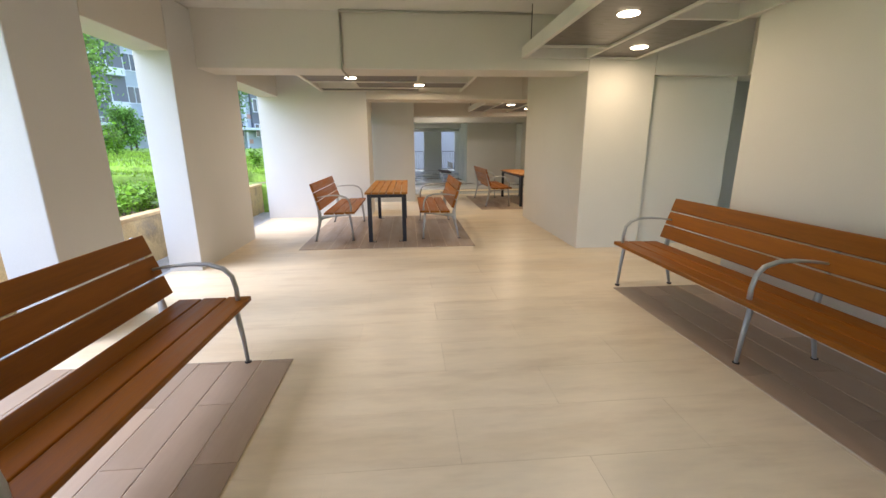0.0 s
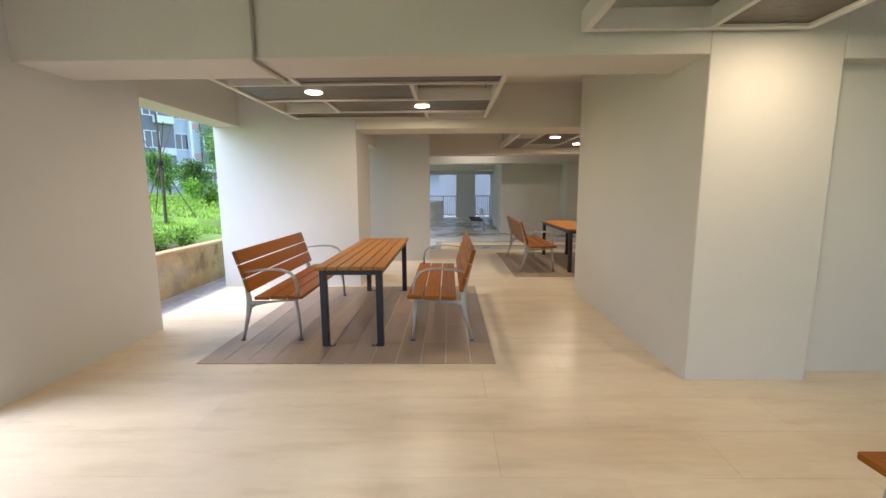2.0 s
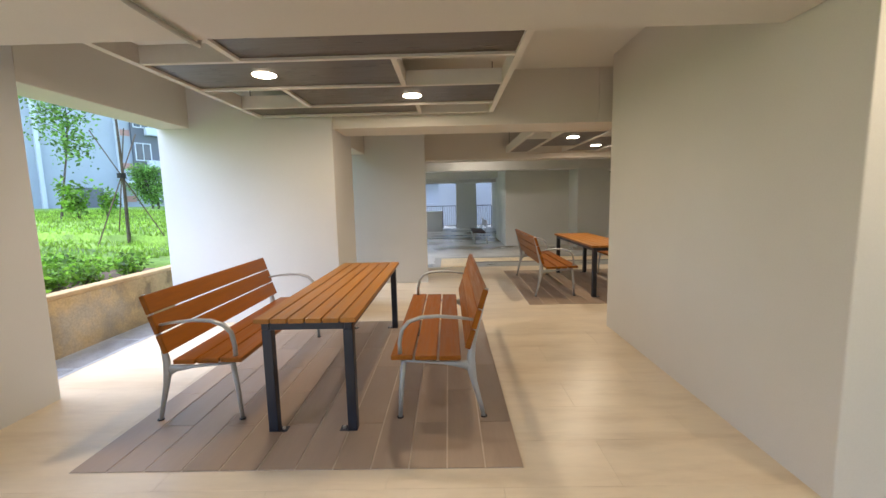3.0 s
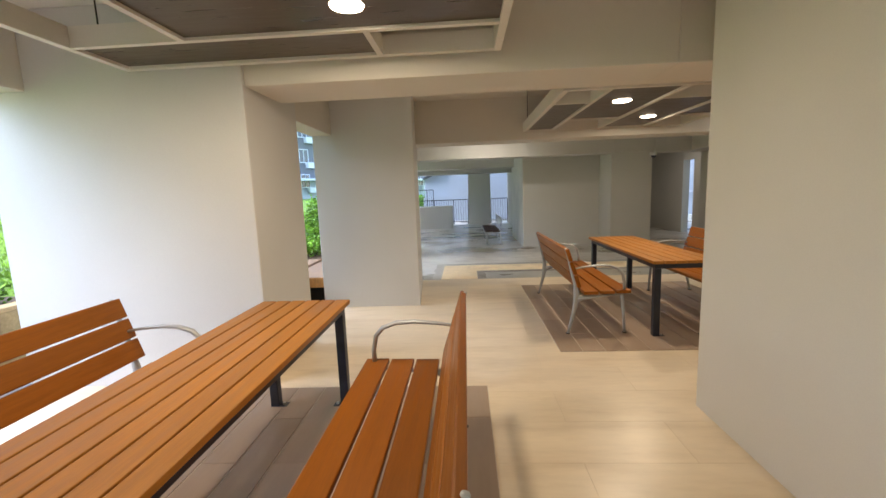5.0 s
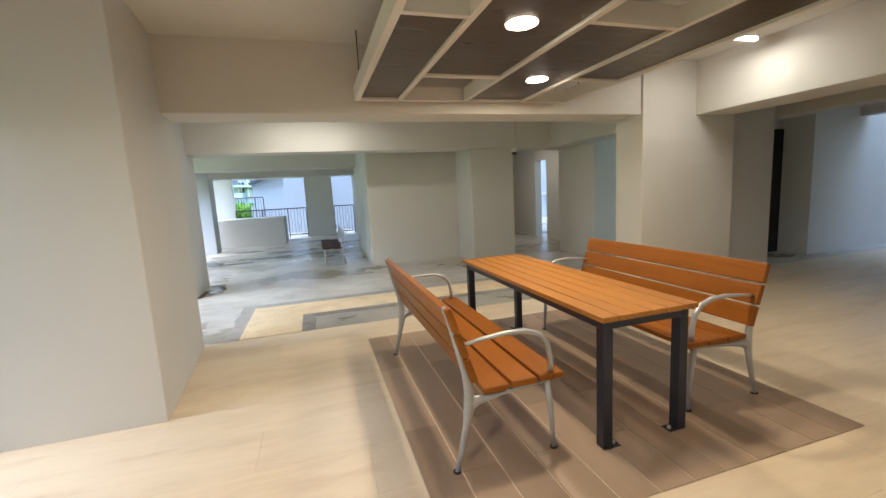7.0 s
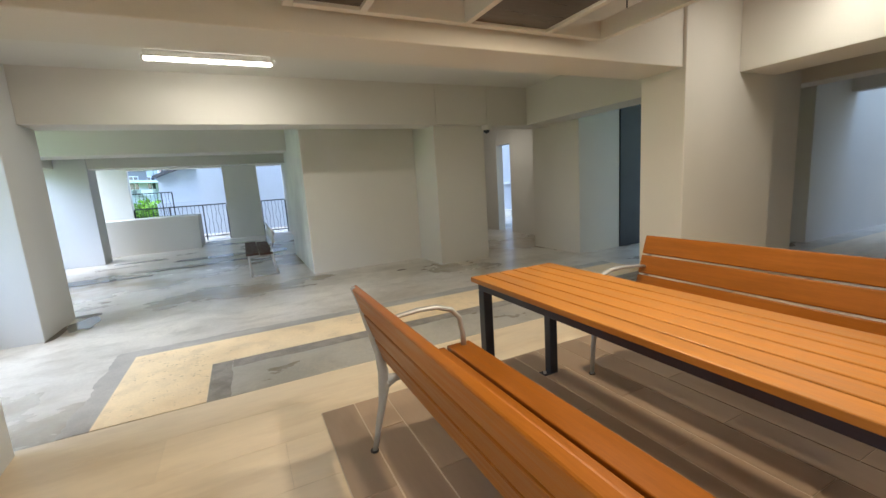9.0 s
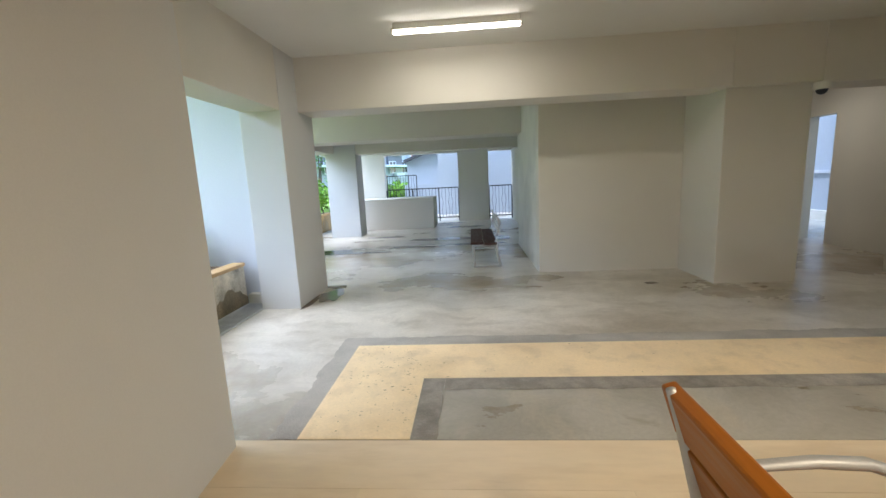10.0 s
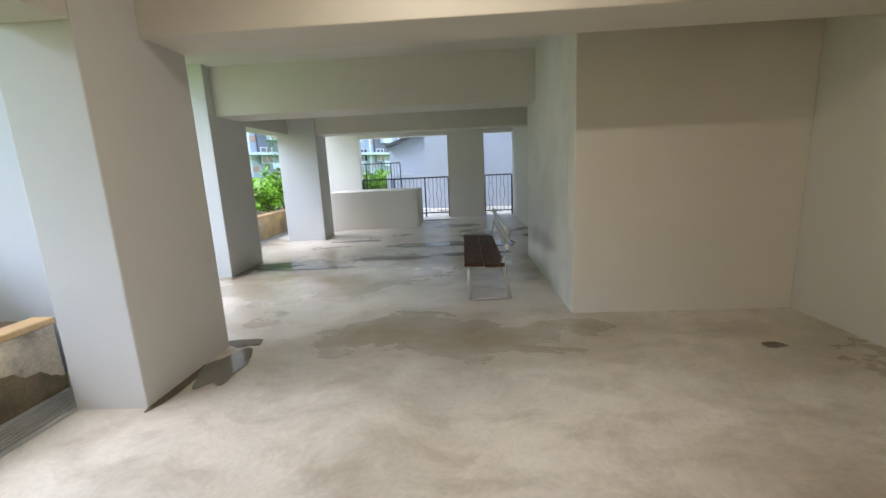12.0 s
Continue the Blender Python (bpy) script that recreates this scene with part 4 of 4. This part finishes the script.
trellis("white trellis with dark brown panels hung under the ceiling", 0.27, 2.96, 7.20, 9.74, 2.42,
        [(1.0, 7.25, 7.83), (2.07, 7.87, 8.54), (1.02, 8.58, 9.25), (2.13, 9.29, 9.69)],
        [(7.85, 0.32, 2.91), (8.56, 0.32, 2.91), (9.27, 0.32, 2.91)],
        [(1.02, 2.91, 7.25, 7.83), (0.32, 2.05, 7.87, 8.54), (1.04, 2.91, 8.58, 9.25), (0.32, 2.11, 9.29, 9.69)],
        [(0.30, 7.4), (2.93, 7.4), (0.30, 9.5), (2.93, 9.5)], CEIL_2)
trellis("white trellis with dark brown panels hung under the ceiling", 3.55, 5.80, 10.45, 12.96, 2.29,
        [(3.97, 10.5, 12.91), (4.63, 10.5, 12.91), (5.26, 10.5, 12.91)],
        [(11.06, 3.60, 3.95), (12.13, 3.99, 4.61), (11.01, 4.65, 5.24), (12.12, 5.28, 5.75)],
        [(3.60, 3.95, 11.08, 12.91), (3.99, 4.61, 10.5, 12.11), (4.65, 5.24, 11.03, 12.91), (5.28, 5.75, 10.5, 12.10)],
        [(3.58, 12.7), (5.77, 12.7), (3.58, 10.7), (5.77, 10.7)], CEIL_3)
trellis("white trellis with dark brown panels hung under the ceiling", 3.30, 4.79, 3.9, 6.62, 2.44,
        [(4.13, 3.95, 6.57)],
        [(6.02, 3.35, 4.11), (4.95, 4.15, 4.74)],
        [(3.35, 4.11, 3.95, 6.00), (4.15, 4.74, 4.97, 6.57)],
        [(3.32, 6.3), (4.76, 6.3), (3.32, 4.2), (4.76, 4.2)], CEIL_1)

for x, y, z in DOWNLIGHTS:
    dl = thing("downlight", pose(x, y, z), "round glowing warm white downlight in a trellis panel", "ceiling light", "round downlights")
    part("housing", disc_bm(0.102, -0.010, 0.03, 32, bevel=0.006), TRIM, dl)
    part("diffuser", disc_bm(0.090, -0.020, -0.0095, 32, bevel=0.008), LEDWARM, dl, "glowing round diffuser")
for x, y, z, w in TUBES:
    tl = thing("tube_light", pose(x, y, z), "glowing linear fluorescent batten on the ceiling", "ceiling light", "linear battens")
    part("batten", box_bm(-w / 2, w / 2, -0.026, 0.026, 0.0305, 0.0905, 0.004), TRIM, tl)
    part("diffuser", box_bm(-w / 2, w / 2, -0.024, 0.024, 0.0, 0.03, 0.008), LEDCOOL, tl, "glowing white diffuser")
    for sx in (-1, 1):
        part("end_cap", box_bm(min(sx * w / 2, sx * (w / 2 + 0.02)), max(sx * w / 2, sx * (w / 2 + 0.02)), -0.027, 0.027, -0.001, 0.0455, 0.004), TRIM, tl)

# conduit from the ceiling, down the beam and on to the trellis
cd = thing("conduit", pose(0, 0, 0), "thin grey painted conduit along ceiling and beam", "conduit")
for pts in ([(1.12, 6.60, 2.93), (3.4, 6.60, 2.93)], [(1.12, 6.60, 2.93), (1.12, 6.642, 2.90), (1.12, 6.642, 2.36), (1.12, 6.62, 2.295), (1.12, 6.70, 2.29), (1.12, 7.17, 2.29), (1.12, 7.22, 2.40)]):
    part("pipe", sweep(bmesh.new(), pts, [0.026] * len(pts), sides=8), PIPE, cd, smooth=True)

# dome camera on the pier
dc = thing("security_camera", pose(6.90, 16.33, 2.10), "small white dome camera on the pier", "camera")
part("base", disc_bm(0.078, 0.0, 0.07, 20, bevel=0.012), TRIM, dc)
bm = bmesh.new()
bmesh.ops.create_uvsphere(bm, u_segments=16, v_segments=10, radius=0.052)
part("dome", bm, NAVY, dc, "dark glossy dome", True)

# low wall at the far end
setting("low_wall", box_bm(0.0, 2.14, 23.35, 24.5, -0.01, 0.88, 0.01), PLASTER, "low white plastered box wall with a dirty foot", "wall")


def railing(x0, x1, y, label):
    ob = thing("railing", pose(0, 0, 0), label, "railing", "black railings")
    part("top_rail", box_bm(x0, x1, y - 0.02, y + 0.02, 1.08, 1.115), BLACK, ob)
    part("bottom_rail", box_bm(x0, x1, y - 0.015, y + 0.015, 0.10, 0.13), BLACK, ob)
    n = max(2, round((x1 - x0) / 0.11))
    for k in range(n + 1):
        x = x0 + (x1 - x0) * k / n
        if k % 8 == 0 or k == n:
            part("post", box_bm(x - 0.018, x + 0.018, y - 0.018, y + 0.018, 0.0, 1.08), BLACK, ob)
        else:
            wob = 0.022 * math.sin(k * 2.1)
            part("baluster", sweep(bmesh.new(), [(x, y, 0.13), (x + wob, y, 0.36), (x - wob, y, 0.62), (x + wob, y, 0.86), (x, y, 1.08)], [0.014] * 5, sides=5), BLACK, ob)
    return ob


railing(0.40, 2.80, 25.4, "black metal railing with wavy balusters")
railing(3.82, 4.56, 25.4, "short black metal railing with wavy balusters")
rl = railing(-2.0, 1.0, 28.6, "black metal railing on a low wall in the yard")
rl.location.z = 0.5
setting("yard_kerb", box_bm(-2.2, 1.1, 28.5, 28.7, -0.4, 0.5), OUTWALL, "low white yard wall under a railing", "wall")

# far wall: a black panel paints the shade of a dark opening
setting("door_1", box_bm(10.7, 11.235, 14.36, 14.42, 0.0, 2.2), BLACK, "black panel standing for the shade in an opening", "door")
# No hollow here: the recess's shade is a solid black block
setting("doorway_shade", box_bm(9.145, 9.85, 15.66, 16.84, 0.0, 2.785), BLACK, "solid black block standing for the shade in a recess", "doorway")

# wall vent on the column by the side beam
vt = thing("wall_vent", pose(8.195, 11.10, 1.80), "small dark slatted wall vent", "vent")
part("frame", box_bm(-0.01, 0.0, -0.13, 0.13, 0, 0.4), TRIM, vt)
for k in range(5):
    part("slat", box_bm(-0.02, -0.01, -0.11, 0.11, 0.03 + 0.075 * k, 0.07 + 0.075 * k), BLACK, vt)

# ---- floor pieces, last ----


def tile_mesh(name, w, l, mat, z=0.0, depth=0.012):
    return to_mesh(name, box_bm(-w / 2, w / 2, -l / 2, l / 2, z - depth, z, 0.0), mat)


def in_mats(x, y):
    return any(a - 0.001 < x < b + 0.001 and c - 0.001 < y < d + 0.001 for a, b, c, d, _ in MATS)


W, L = 1.2, 0.4
big = tile_mesh("tile", W - 0.0013, L - 0.0013, TILE)
rest = bmesh.new()
count = 0
j = 0
y = -4.0
while y + L <= 13.5501:
    x = -0.92 + (0.6 if j % 2 else 0.0) - 1.2
    while x < 15.2:
        a, b = max(x, -0.92), min(x + W, 15.2)
        if b - a > 0.05:
            if 1.5 < y < 13.3 and b < 7.0 and b - a > W - 0.01 and count < 300:
                t = new("tile", big)
                t.location = ((a + b) / 2, y + L / 2, 0)
                t.parent = floor_beige
                count += 1
            else:
                box_bm(a + 0.001, b - 0.001, y + 0.001, y + L - 0.001, -0.012, 0.0, 0, rest)
        x += W
    y += L
    j += 1
box_bm(-0.92, 15.2, y + 0.001, 13.548, -0.012, 0.0, 0, rest)
tagged(part("tile_field", rest, TILE, floor_beige), kind="stuff")

for x0, x1, y0, y1, lab in MATS:
    mat_ob = setting("floor_inlay", box_bm(x0, x1, y0, y1, 0.0005, 0.003), MATGROUT, "inlaid brown wood-look plank tiles " + lab, "floor")
    n = round((x1 - x0) / 0.2)
    pw = (x1 - x0) / n
    ln = 0.92
    meshes = {}
    for k in range(n):
        y = y0 - (ln * 0.5 if k % 2 else 0.0)
        while y < y1 - 0.01:
            a, b = max(y, y0), min(y + ln, y1)
            if b - a > 0.03:
                key = round(b - a, 3)
                if key not in meshes:
                    meshes[key] = tile_mesh("plank", pw - 0.009, key - 0.004, MATPLANK, 0.0065, 0.005)
                p = new("plank", meshes[key])
                p.location = (x0 + (k + 0.5) * pw, (a + b) / 2, 0)
                p.parent = mat_ob
            y += ln

for src in SHRUBS + TREES:
    for o in (*src.children_recursive, src):
        bpy.data.objects.remove(o)
